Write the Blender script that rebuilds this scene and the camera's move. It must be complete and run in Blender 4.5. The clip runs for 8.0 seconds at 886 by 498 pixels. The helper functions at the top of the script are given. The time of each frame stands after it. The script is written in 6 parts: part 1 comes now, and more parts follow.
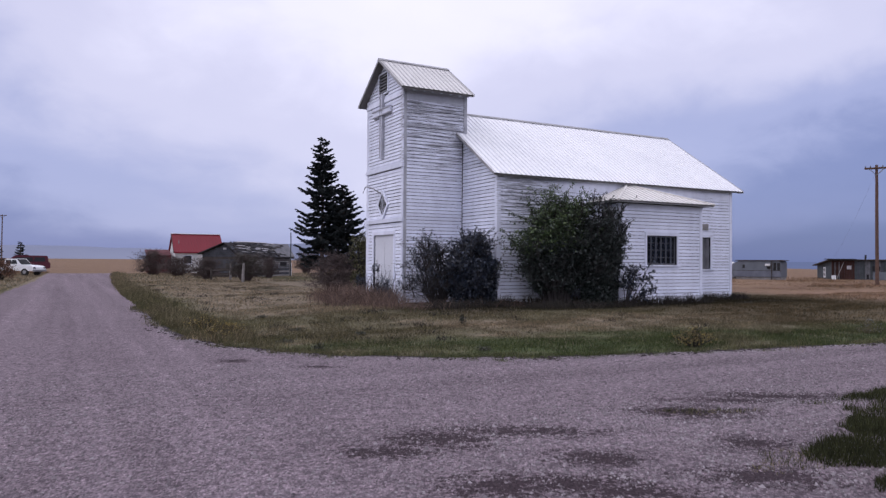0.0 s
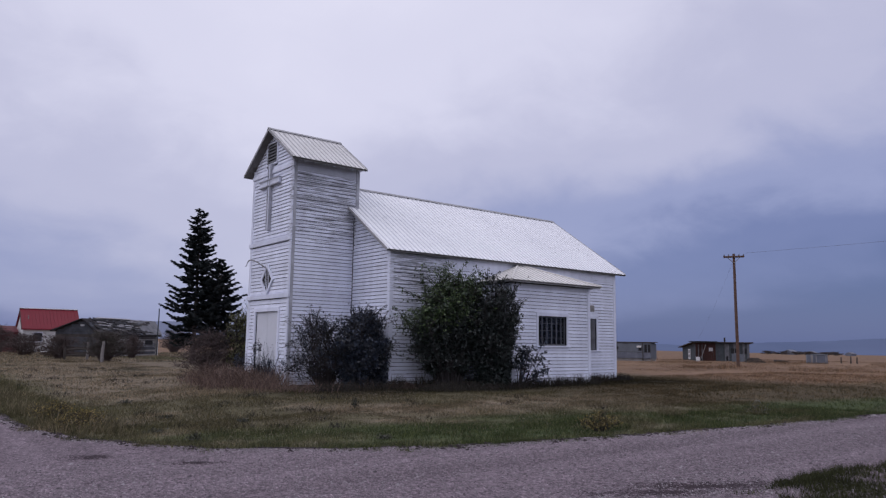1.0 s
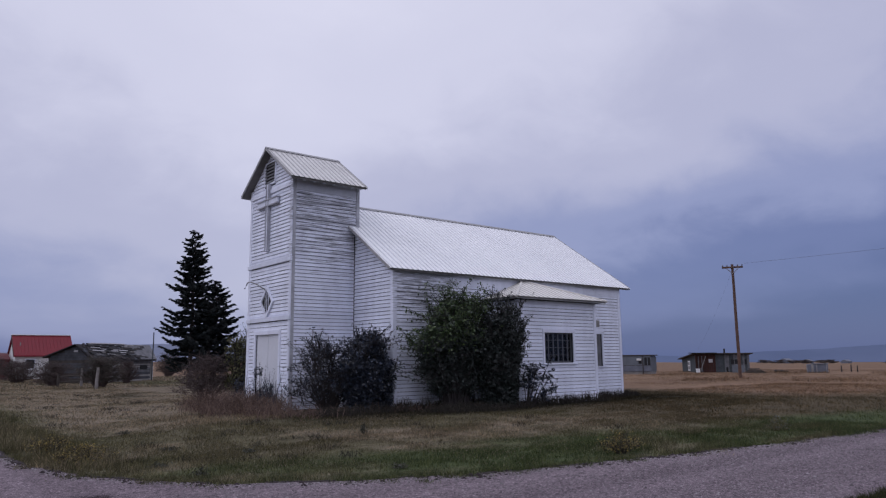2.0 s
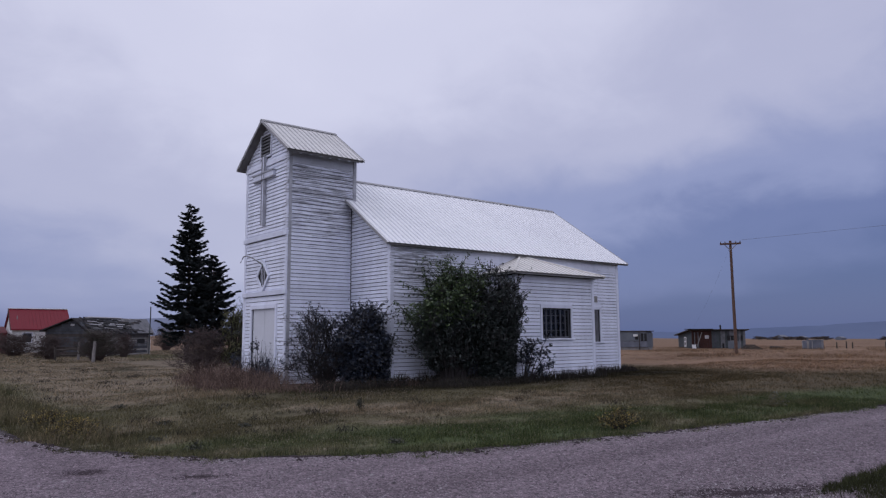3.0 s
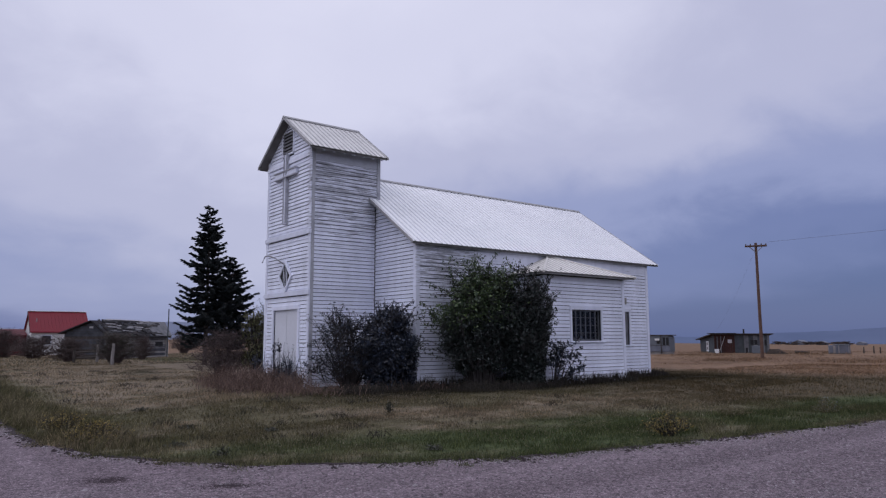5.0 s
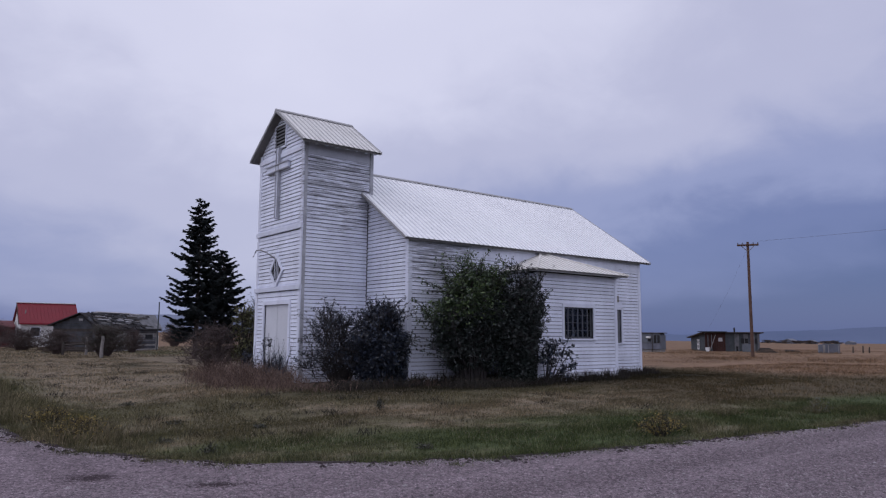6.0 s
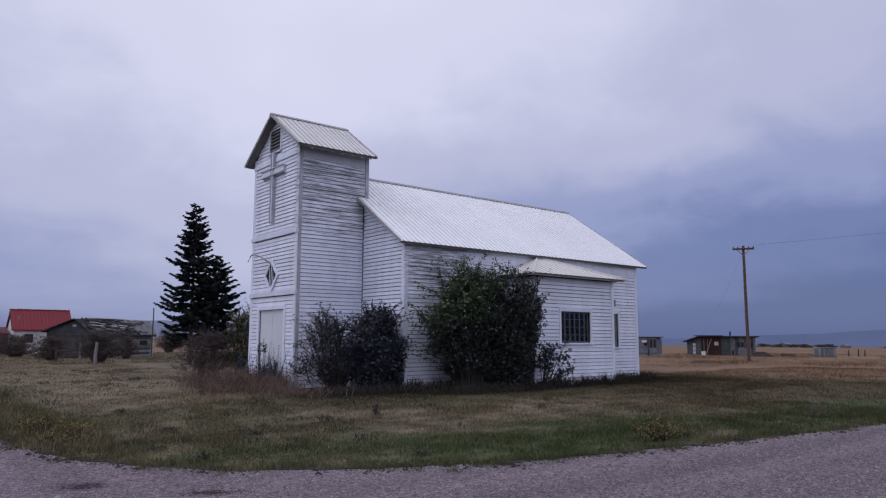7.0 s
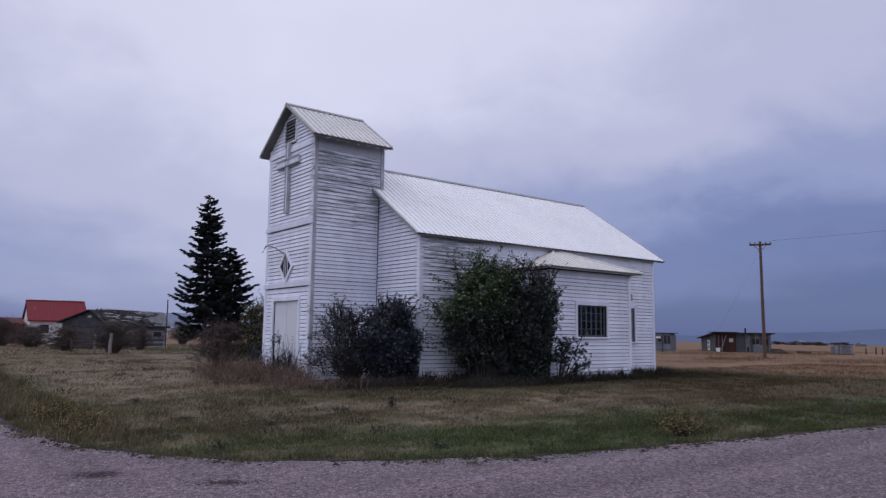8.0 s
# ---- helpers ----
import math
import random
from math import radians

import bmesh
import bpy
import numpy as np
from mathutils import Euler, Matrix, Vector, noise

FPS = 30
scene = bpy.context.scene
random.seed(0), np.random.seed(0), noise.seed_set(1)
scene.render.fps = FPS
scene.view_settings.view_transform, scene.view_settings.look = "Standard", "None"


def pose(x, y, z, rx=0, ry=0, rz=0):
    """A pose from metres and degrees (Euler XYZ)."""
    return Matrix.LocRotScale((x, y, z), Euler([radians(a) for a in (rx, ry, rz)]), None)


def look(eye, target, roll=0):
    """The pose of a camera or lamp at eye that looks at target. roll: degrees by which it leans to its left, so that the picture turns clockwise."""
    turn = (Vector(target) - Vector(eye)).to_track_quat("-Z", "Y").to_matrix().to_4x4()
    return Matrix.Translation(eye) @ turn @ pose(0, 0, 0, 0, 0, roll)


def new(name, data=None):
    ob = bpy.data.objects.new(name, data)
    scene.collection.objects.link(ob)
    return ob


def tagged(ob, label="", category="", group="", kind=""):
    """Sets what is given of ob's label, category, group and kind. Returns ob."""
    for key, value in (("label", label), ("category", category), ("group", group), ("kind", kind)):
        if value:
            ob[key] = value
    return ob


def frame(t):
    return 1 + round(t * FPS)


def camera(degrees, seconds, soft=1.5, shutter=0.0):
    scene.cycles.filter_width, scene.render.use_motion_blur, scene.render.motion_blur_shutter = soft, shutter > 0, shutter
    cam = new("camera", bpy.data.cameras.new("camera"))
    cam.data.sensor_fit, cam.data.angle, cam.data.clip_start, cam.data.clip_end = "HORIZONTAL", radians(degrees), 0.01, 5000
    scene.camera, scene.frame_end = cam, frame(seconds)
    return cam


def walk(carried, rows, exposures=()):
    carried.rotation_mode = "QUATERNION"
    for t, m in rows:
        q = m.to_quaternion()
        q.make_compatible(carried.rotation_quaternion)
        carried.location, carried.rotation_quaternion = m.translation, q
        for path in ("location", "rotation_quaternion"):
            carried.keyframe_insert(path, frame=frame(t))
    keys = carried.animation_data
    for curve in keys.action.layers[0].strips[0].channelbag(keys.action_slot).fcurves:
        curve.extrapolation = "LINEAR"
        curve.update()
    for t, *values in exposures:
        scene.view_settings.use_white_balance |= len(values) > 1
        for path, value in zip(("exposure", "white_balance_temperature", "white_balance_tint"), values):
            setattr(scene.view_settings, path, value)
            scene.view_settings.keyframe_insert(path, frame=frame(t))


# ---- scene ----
EXPOSURES = [(0, 0.47, 6080, 19), (0.5, 0.06, 6020, 18), (1.0, 0.07, 6010, 18), (1.5, -0.03, 5970, 17.7), (3.0, -0.04, 5870, 17.5), (3.5, -0.05, 5870, 17.5), (4.0, -0.05, 5940, 17.5), (4.5, 0.02, 5910, 17.5), (6.0, 0.02, 5900, 17.5), (7.0, 0.03, 5870, 17.5), (8, 0.03, 5870, 17.5)]
cam = camera(64.3, 8.0, 1.25, 0.25)
PATH = [
    (0, (-12.022, -18.641, 1.196), (-11.07, -16.882, 1.23), 0.4),
    (0.1, (-12.011, -18.572, 1.209), (-11.054, -16.817, 1.276), 0.5),
    (0.2, (-12.002, -18.535, 1.218), (-11.072, -16.769, 1.355), -0.1),
    (0.3, (-12.015, -18.505, 1.224), (-11.082, -16.745, 1.399), -0.2),
    (0.4, (-12.034, -18.45, 1.229), (-11.04, -16.728, 1.445), 0.0),
    (0.5, (-12.026, -18.352, 1.231), (-10.976, -16.663, 1.445), 0.2),
    (0.7, (-12.004, -18.119, 1.213), (-10.841, -16.504, 1.408), 1.7),
    (1, (-11.921, -17.749, 1.17), (-10.696, -16.19, 1.433), 0.8),
    (1.3, (-11.865, -17.599, 1.261), (-10.697, -15.999, 1.541), 0.58),
    (1.5, (-11.85, -17.395, 1.269), (-10.677, -15.793, 1.512), 0.4),
    (1.7, (-11.925, -17.304, 1.274), (-10.705, -15.751, 1.591), 0.14),
    (2.8, (-11.816, -17.121, 1.261), (-10.572, -15.578, 1.53), -0.8),
    (3, (-11.796, -17.087, 1.263), (-10.549, -15.542, 1.503), -0.3),
    (3.5, (-11.794, -17.057, 1.217), (-10.619, -15.464, 1.502), 0.2),
    (4, (-11.796, -16.841, 1.255), (-10.634, -15.231, 1.493), -0.8),
    (4.2, (-11.760, -16.782, 1.240), (-10.544, -15.214, 1.488), -0.97),
    (4.5, (-11.733, -16.488, 1.249), (-10.478, -14.953, 1.513), -1.2),
    (4.7, (-11.708, -16.407, 1.199), (-10.495, -14.837, 1.458), -0.27),
    (6, (-11.61, -16.27, 1.234), (-10.379, -14.712, 1.473), 0.4),
    (6.5, (-11.55, -16.178, 1.244), (-10.314, -14.628, 1.505), 0.2),
    (7, (-11.555, -16.173, 1.226), (-10.315, -14.624, 1.479), 0.2),
    (7.5, (-11.55, -16.153, 1.231), (-10.314, -14.602, 1.489), 0.2),
    (7.8, (-11.551, -16.181, 1.208), (-10.317, -14.628, 1.464), 0.12),
    (8, (-11.509, -15.944, 1.167), (-10.295, -14.373, 1.405), 0.7),
]
walk(cam, [(t, look(eye, target, roll)) for t, eye, target, roll in PATH], EXPOSURES)

# ---- world, sun, exposure ----
world = bpy.data.worlds.new("overcast_sky")
scene.world = world
world.use_nodes = True
wt = world.node_tree
wt.nodes.clear()


def wn(kind, **kw):
    n = wt.nodes.new(kind)
    for k, v in kw.items():
        n.inputs[k].default_value = v
    return n


SUN_AZ, SUN_EL = radians(250), radians(48)
sky = wt.nodes.new("ShaderNodeTexSky")
sky.sky_type, sky.sun_disc = "NISHITA", False
sky.sun_elevation, sky.sun_rotation = SUN_EL, SUN_AZ
sky_dim = wt.nodes.new("ShaderNodeVectorMath")
sky_dim.operation = "SCALE"
sky_dim.inputs["Scale"].default_value = 0.09
wt.links.new(sky.outputs[0], sky_dim.inputs[0])
tc = wt.nodes.new("ShaderNodeTexCoord")
sep = wt.nodes.new("ShaderNodeSeparateXYZ")
wt.links.new(tc.outputs["Generated"], sep.inputs[0])


def wmath(op, a, b=None, clamp=False):
    n = wt.nodes.new("ShaderNodeMath")
    n.operation, n.use_clamp = op, clamp
    for i, v in enumerate((a, b)):
        if v is None:
            continue
        if isinstance(v, (int, float)):
            n.inputs[i].default_value = v
        else:
            wt.links.new(v, n.inputs[i])
    return n.outputs[0]


# cloud deck: the direction is projected on a flat layer so that the clouds crowd together near the horizon
up = wmath("MAXIMUM", sep.outputs[2], 0.0)
den = wmath("ADD", up, 0.16)
cu, cv = wmath("DIVIDE", sep.outputs[0], den), wmath("DIVIDE", sep.outputs[1], den)
cvec = wt.nodes.new("ShaderNodeCombineXYZ")
wt.links.new(cu, cvec.inputs[0]), wt.links.new(cv, cvec.inputs[1])
big = wn("ShaderNodeTexNoise", Scale=0.6, Detail=3.0, Roughness=0.45, Distortion=0.2)
den2 = wmath("ADD", up, 0.42)
cvec2 = wt.nodes.new("ShaderNodeCombineXYZ")
wt.links.new(wmath("DIVIDE", sep.outputs[0], den2), cvec2.inputs[0]), wt.links.new(wmath("DIVIDE", sep.outputs[1], den2), cvec2.inputs[1])
small = wn("ShaderNodeTexNoise", Scale=5.5, Detail=6.0, Roughness=0.55, Distortion=0.3)
wt.links.new(cvec.outputs[0], big.inputs["Vector"]), wt.links.new(cvec2.outputs[0], small.inputs["Vector"])
lump = wmath("ADD", wmath("MULTIPLY", big.outputs[0], 0.72), wmath("MULTIPLY", small.outputs[0], 0.28))
lump = wmath("MULTIPLY_ADD", wmath("SUBTRACT", lump, 0.5), 1.5)
lump.node.inputs[2].default_value = 0.0
lump = wmath("MULTIPLY", lump, wmath("MINIMUM", wmath("ADD", wmath("MULTIPLY", up, 2.6), 0.3), 1.0))
# rain-dark side of the sky lies towards +x, the thin bright cloud towards -x
dark_side = wmath("MULTIPLY", wmath("MAXIMUM", wmath("SUBTRACT", sep.outputs[0], 0.44), 0.0), 1.6)
height = wmath("POWER", up, 0.62)
level = wmath("ADD", wmath("ADD", height, 0.135), wmath("MULTIPLY", lump, 0.46))
fade = wmath("MAXIMUM", wmath("MULTIPLY_ADD", up, -0.3), 0.0)
fade.node.inputs[0].links[0].from_node.inputs[2].default_value = 1.0
level = wmath("ADD", level, wmath("MULTIPLY", wmath("MULTIPLY", dark_side, fade), -0.385))
# a greyer bank of cloud towards the north
north = wmath("MULTIPLY", wmath("MINIMUM", wmath("MAXIMUM", wmath("SUBTRACT", 0.38, sep.outputs[0]), 0.0), 0.45), wmath("MAXIMUM", sep.outputs[1], 0.0))
level = wmath("ADD", level, wmath("MULTIPLY", north, -0.58))
# thinner, paler cloud low down in the west
west = wmath("MULTIPLY", wmath("SUBTRACT", 0.50, sep.outputs[0], True), wmath("SUBTRACT", 1.0, wmath("MULTIPLY", up, 3.2), True))
level = wmath("ADD", level, wmath("MULTIPLY", west, 0.30))
ramp = wt.nodes.new("ShaderNodeValToRGB")
ramp.color_ramp.interpolation = "EASE"
e = ramp.color_ramp.elements
e[0].position, e[0].color = 0.0, (0.10, 0.133, 0.265, 1)
e[1].position, e[1].color = 0.95, (0.86, 0.84, 0.872, 1)
for pos, col in ((0.15, (0.168, 0.20, 0.35, 1)), (0.25, (0.31, 0.338, 0.485, 1)), (0.42, (0.518, 0.518, 0.61, 1)), (0.62, (0.72, 0.71, 0.768, 1))):
    q = e.new(pos)
    q.color = col
wt.links.new(level, ramp.inputs[0])
mixw = wt.nodes.new("ShaderNodeMix")
mixw.data_type = "RGBA"
mixw.inputs["Factor"].default_value = 0.9
wt.links.new(sky_dim.outputs[0], mixw.inputs[6]), wt.links.new(ramp.outputs[0], mixw.inputs[7])
bg = wn("ShaderNodeBackground", Strength=1.0)
wt.links.new(mixw.outputs[2], bg.inputs[0])
wo = wt.nodes.new("ShaderNodeOutputWorld")
wt.links.new(bg.outputs[0], wo.inputs[0])

sun_data = bpy.data.lights.new("sun", "SUN")
sun_data.energy, sun_data.angle, sun_data.color = 0.5, radians(35), (1.0, 0.96, 0.93)
sun = new("sun", sun_data)
sun.matrix_world = look((-14 * math.cos(0.4), 6, 16), (0, 0, 0))

# ---- materials ----


class Mat:
    """A node material with a Principled shader; the methods add the nodes of its look."""

    def __init__(self, name, rough=0.8, metal=0.0, spec=0.3):
        self.m = bpy.data.materials.new(name)
        self.m.use_nodes = True
        self.t = self.m.node_tree
        self.b = self.t.nodes["Principled BSDF"]
        self.b.inputs["Roughness"].default_value = rough
        self.b.inputs["Metallic"].default_value = metal
        self.b.inputs["Specular IOR Level"].default_value = spec
        self.geo = self.t.nodes.new("ShaderNodeNewGeometry")
        self.info = self.t.nodes.new("ShaderNodeObjectInfo")

    def put(self, sock, v):
        if isinstance(v, (int, float)):
            sock.default_value = v
        elif isinstance(v, tuple):
            sock.default_value = (*v, 1) if len(v) == 3 and sock.type == "RGBA" else v
        else:
            self.t.links.new(v, sock)

    def math(self, op, a, b=0.0, c=0.0, clamp=False):
        n = self.t.nodes.new("ShaderNodeMath")
        n.operation, n.use_clamp = op, clamp
        for i, v in enumerate((a, b, c)):
            self.put(n.inputs[i], v)
        return n.outputs[0]

    def at(self, sx=1.0, sy=1.0, sz=1.0):
        n = self.t.nodes.new("ShaderNodeVectorMath")
        n.operation = "MULTIPLY"
        self.t.links.new(self.geo.outputs["Position"], n.inputs[0])
        n.inputs[1].default_value = (sx, sy, sz)
        return n.outputs[0]

    def noise(self, vec, scale, detail=4.0, rough=0.55, dist=0.0):
        n = self.t.nodes.new("ShaderNodeTexNoise")
        self.put(n.inputs["Vector"], vec)
        for k, v in (("Scale", scale), ("Detail", detail), ("Roughness", rough), ("Distortion", dist)):
            n.inputs[k].default_value = v
        return n.outputs[0]

    def cells(self, vec, scale, out="Distance"):
        n = self.t.nodes.new("ShaderNodeTexVoronoi")
        self.put(n.inputs["Vector"], vec)
        n.inputs["Scale"].default_value = scale
        return n.outputs[out]

    def step(self, v, lo, hi):
        n = self.t.nodes.new("ShaderNodeMapRange")
        n.interpolation_type = "SMOOTHSTEP"
        self.put(n.inputs[0], v)
        n.inputs[1].default_value, n.inputs[2].default_value = lo, hi
        return n.outputs[0]

    def mix(self, f, a, b, blend="MIX"):
        n = self.t.nodes.new("ShaderNodeMix")
        n.data_type, n.blend_type = "RGBA", blend
        self.put(n.inputs[0], f)
        self.put(n.inputs[6], a)
        self.put(n.inputs[7], b)
        return n.outputs[2]

    def ramp(self, v, *stops):
        n = self.t.nodes.new("ShaderNodeValToRGB")
        self.put(n.inputs[0], v)
        el = n.color_ramp.elements
        while len(el) < len(stops):
            el.new(0.5)
        for s, (p, c) in zip(el, stops):
            s.position, s.color = p, (*c, 1)
        return n.outputs[0]

    def xyz(self):
        n = self.t.nodes.new("ShaderNodeSeparateXYZ")
        self.t.links.new(self.geo.outputs["Position"], n.inputs[0])
        return n.outputs

    def color(self, c):
        self.put(self.b.inputs["Base Color"], c)
        return self

    def roughness(self, v):
        self.put(self.b.inputs["Roughness"], v)
        return self

    def bump(self, h, strength=0.3, dist=0.01):
        n = self.t.nodes.new("ShaderNodeBump")
        n.inputs["Strength"].default_value, n.inputs["Distance"].default_value = strength, dist
        self.put(n.inputs["Height"], h)
        self.t.links.new(n.outputs[0], self.b.inputs["Normal"])
        return self


def plain(name, col, rough=0.8, metal=0.0, vary=0.25, scale=3.0):
    """A simple painted, wooden or metal surface with blotches and fine grain."""
    k = Mat(name, rough, metal)
    n1, n2 = k.noise(k.at(), scale, 5), k.noise(k.at(), scale * 14, 3)
    f = k.math("ADD", k.math("MULTIPLY", n1, 0.6), k.math("MULTIPLY", n2, 0.4))
    dark = tuple(c * (1 - vary) for c in col)
    lite = tuple(min(c * (1 + vary), 0.95) for c in col)
    k.color(k.ramp(f, (0.3, dark), (0.7, lite))).bump(n2, 0.2, 0.004)
    return k.m


def make_siding(name, worn):
    """White paint on clapboard; grey wood shows where it has flaked, mostly in long streaks along the boards."""
    k = Mat(name, 0.62, 0.0, 0.3)
    p = k.at(1, 1, 1)
    streak = k.noise(k.at(0.8, 0.8, 13.0), 1.9, 6, 0.66, 0.25)
    patch = k.noise(p, 0.55, 3, 0.5)
    fleck = k.noise(k.at(3.0, 3.0, 16.0), 4.0, 4, 0.65)
    x, y, z = k.xyz()
    tower_top = k.math("MULTIPLY", k.step(z, 3.6, 5.0), k.math("MULTIPLY", k.step(y, 2.6, 2.2), k.step(y, 1.95, 2.1)))
    side_patch = k.math("MULTIPLY", k.step(k.math("ABSOLUTE", k.math("SUBTRACT", x, 1.1)), 2.0, 0.6), k.math("MULTIPLY", k.step(z, 2.0, 3.0), k.step(y, 0.06, -0.005)))
    far_end = k.math("MULTIPLY", k.step(x, 7.8, 9.0), 0.35)
    bias = k.math("ADD", k.math("MULTIPLY", tower_top, 0.165), k.math("ADD", k.math("MULTIPLY", side_patch, 0.23), k.math("MULTIPLY", far_end, 0.16)))
    bias = k.math("ADD", bias, k.math("MULTIPLY", k.math("SUBTRACT", patch, 0.5), 0.22))
    bare = k.step(k.math("ADD", streak, k.math("ADD", bias, worn)), 0.57, 0.74)
    bare = k.math("MAXIMUM", bare, k.math("MULTIPLY", k.step(k.math("ADD", fleck, k.math("MULTIPLY", bias, 0.5)), 0.66, 0.76), 0.7))
    wood = k.ramp(k.noise(k.at(0.6, 0.6, 30.0), 3.0, 4), (0.3, (0.17, 0.175, 0.205)), (0.7, (0.40, 0.41, 0.45)))
    dirt = k.noise(k.at(2.0, 2.0, 0.5), 1.3, 5)
    paint = k.ramp(dirt, (0.25, (0.64, 0.665, 0.775)), (0.6, (0.775, 0.805, 0.925)))
    shade = k.math("MULTIPLY_ADD", k.info.outputs["Random"], 0.14, 0.89)
    tone = k.t.nodes.new("ShaderNodeCombineColor")
    for i in range(3):
        k.put(tone.inputs[i], shade)
    c = k.mix(bare, paint, wood)
    c = k.mix(1.0, c, tone.outputs[0], "MULTIPLY")
    k.color(c).bump(k.math("ADD", k.math("MULTIPLY", bare, -0.5), fleck), 0.35, 0.004)
    return k.m


M_SIDING = make_siding("weathered_white_siding", -0.035)
M_TRIM = make_siding("weathered_white_trim", -0.05)
# near-black, so the gaps between boards give the siding's shadow lines
M_SHEATH = plain("shade_dark_sheathing", (0.022, 0.022, 0.028), 0.9)


def make_roof_white(name, lo, hi):
    k = Mat(name, 0.42, 0.0, 0.5)
    n1, n2 = k.noise(k.at(), 0.7, 5), k.noise(k.at(6, 1.2, 6), 3.0, 5)
    f = k.math("ADD", k.math("MULTIPLY", n1, 0.6), k.math("MULTIPLY", n2, 0.4))
    k.color(k.ramp(f, (0.25, lo), (0.6, hi))).bump(n2, 0.05, 0.003)
    return k.m


M_ROOF = make_roof_white("white_painted_roof_metal", (0.78, 0.795, 0.83), (0.88, 0.89, 0.91))
# rib colours are darker to stand for the shade along the ribs
M_RIB = make_roof_white("white_roof_rib_shade", (0.54, 0.55, 0.595), (0.64, 0.65, 0.69))
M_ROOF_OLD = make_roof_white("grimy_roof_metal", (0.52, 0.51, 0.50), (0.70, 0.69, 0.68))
M_RIB_OLD = make_roof_white("grimy_roof_rib_shade", (0.28, 0.275, 0.28), (0.38, 0.375, 0.38))
M_ROOF_CREAM = make_roof_white("dirty_cream_roof_metal", (0.52, 0.50, 0.46), (0.74, 0.72, 0.68))
M_RIB_CREAM = make_roof_white("cream_roof_rib_shade", (0.36, 0.35, 0.34), (0.48, 0.47, 0.45))
M_RAKE = plain("grey_rake_board", (0.34, 0.34, 0.35), 0.8)
M_TRIM_WORN_SHADE = plain("trim_grey_by_wear_and_shade", (0.40, 0.41, 0.455), 0.85, 0, 0.35, 2.2)
M_SOFFIT = plain("grey_soffit_board", (0.16, 0.155, 0.155), 0.85)
M_DOOR = plain("white_door_paint", (0.62, 0.635, 0.69), 0.6, 0, 0.08, 1.5)
M_FRIEZE = plain("grey_frieze_tone", (0.50, 0.515, 0.585), 0.75, 0, 0.14, 1.3)
M_OLDRED = plain("faded_dark_red_metal", (0.10, 0.018, 0.023), 0.7, 0, 0.25, 1.0)
M_BAR = plain("grey_window_bars", (0.12, 0.125, 0.14), 0.6, 0.2)
M_DARKWOOD = plain("grey_brown_wood", (0.055, 0.047, 0.043), 0.9, 0, 0.45, 2.0)
M_GREYWOOD = plain("silver_grey_boards", (0.25, 0.24, 0.235), 0.9, 0, 0.4, 2.0)
M_POSTWOOD = plain("bleached_wood", (0.42, 0.41, 0.43), 0.9, 0, 0.3, 3.0)
M_SHACK = plain("blackened_grey_boards", (0.062, 0.066, 0.078), 0.9, 0, 0.55, 2.0)
M_SHEDGREY = plain("dark_tin_sheet", (0.055, 0.064, 0.070), 0.7, 0.1, 0.4, 2.0)
M_SHINGLE = plain("rotten_shingles", (0.034, 0.031, 0.034), 0.95, 0, 0.6, 1.3)
M_REDROOF = plain("red_roof_metal", (0.165, 0.008, 0.019), 0.5, 0, 0.12, 0.8)
M_HOUSE = plain("white_house_wall", (0.62, 0.62, 0.62), 0.7, 0, 0.15, 1.0)
M_OLDGREY = plain("dark_silvered_boards", (0.14, 0.142, 0.155), 0.9, 0, 0.5, 2.0)
M_RUST = plain("rust_red_metal", (0.048, 0.021, 0.018), 0.85, 0.1, 0.5, 2.0)
M_ALU = plain("dull_aluminium", (0.13, 0.145, 0.17), 0.6, 0.3, 0.25, 1.5)
M_GALV = plain("galvanised_sheet", (0.135, 0.145, 0.18), 0.6, 0.3, 0.3, 2.0)
M_DARK = plain("dark_opening", (0.02, 0.02, 0.022), 0.8)
M_POLE = plain("brown_pole_wood", (0.105, 0.064, 0.050), 0.9, 0, 0.35, 4.0)
M_WIRE = plain("wire", (0.10, 0.10, 0.11), 0.6)
M_STEEL = plain("grey_pipe", (0.25, 0.25, 0.26), 0.6, 0.4)
M_CARWHITE = plain("white_car_paint", (0.72, 0.73, 0.75), 0.3, 0, 0.05, 1.0)
M_CARRED = plain("dark_red_car_paint", (0.085, 0.014, 0.028), 0.35, 0, 0.1, 1.0)
M_TYRE = plain("tyre_rubber", (0.025, 0.025, 0.025), 0.85)
M_RIM = plain("grey_rim", (0.28, 0.28, 0.29), 0.4, 0.6)
M_GLASSDARK = plain("tinted_car_glass", (0.02, 0.023, 0.03), 0.3)
M_BARK = plain("bark", (0.075, 0.06, 0.055), 0.95, 0, 0.4, 6.0)
M_BROWNTWIG = plain("brown_twigs", (0.085, 0.064, 0.062), 0.95, 0, 0.4, 6.0)
M_TWIG = plain("grey_twigs", (0.034, 0.03, 0.03), 0.95, 0, 0.4, 6.0)

glass = Mat("old_window_glass", 0.06, 0.0, 0.5)
glass.b.inputs["Transmission Weight"].default_value = 1.0
glass.b.inputs["IOR"].default_value = 1.45
glass.color((0.55, 0.58, 0.6)).bump(glass.noise(glass.at(), 5.0, 2), 0.1, 0.003)
M_GLASS = glass.m


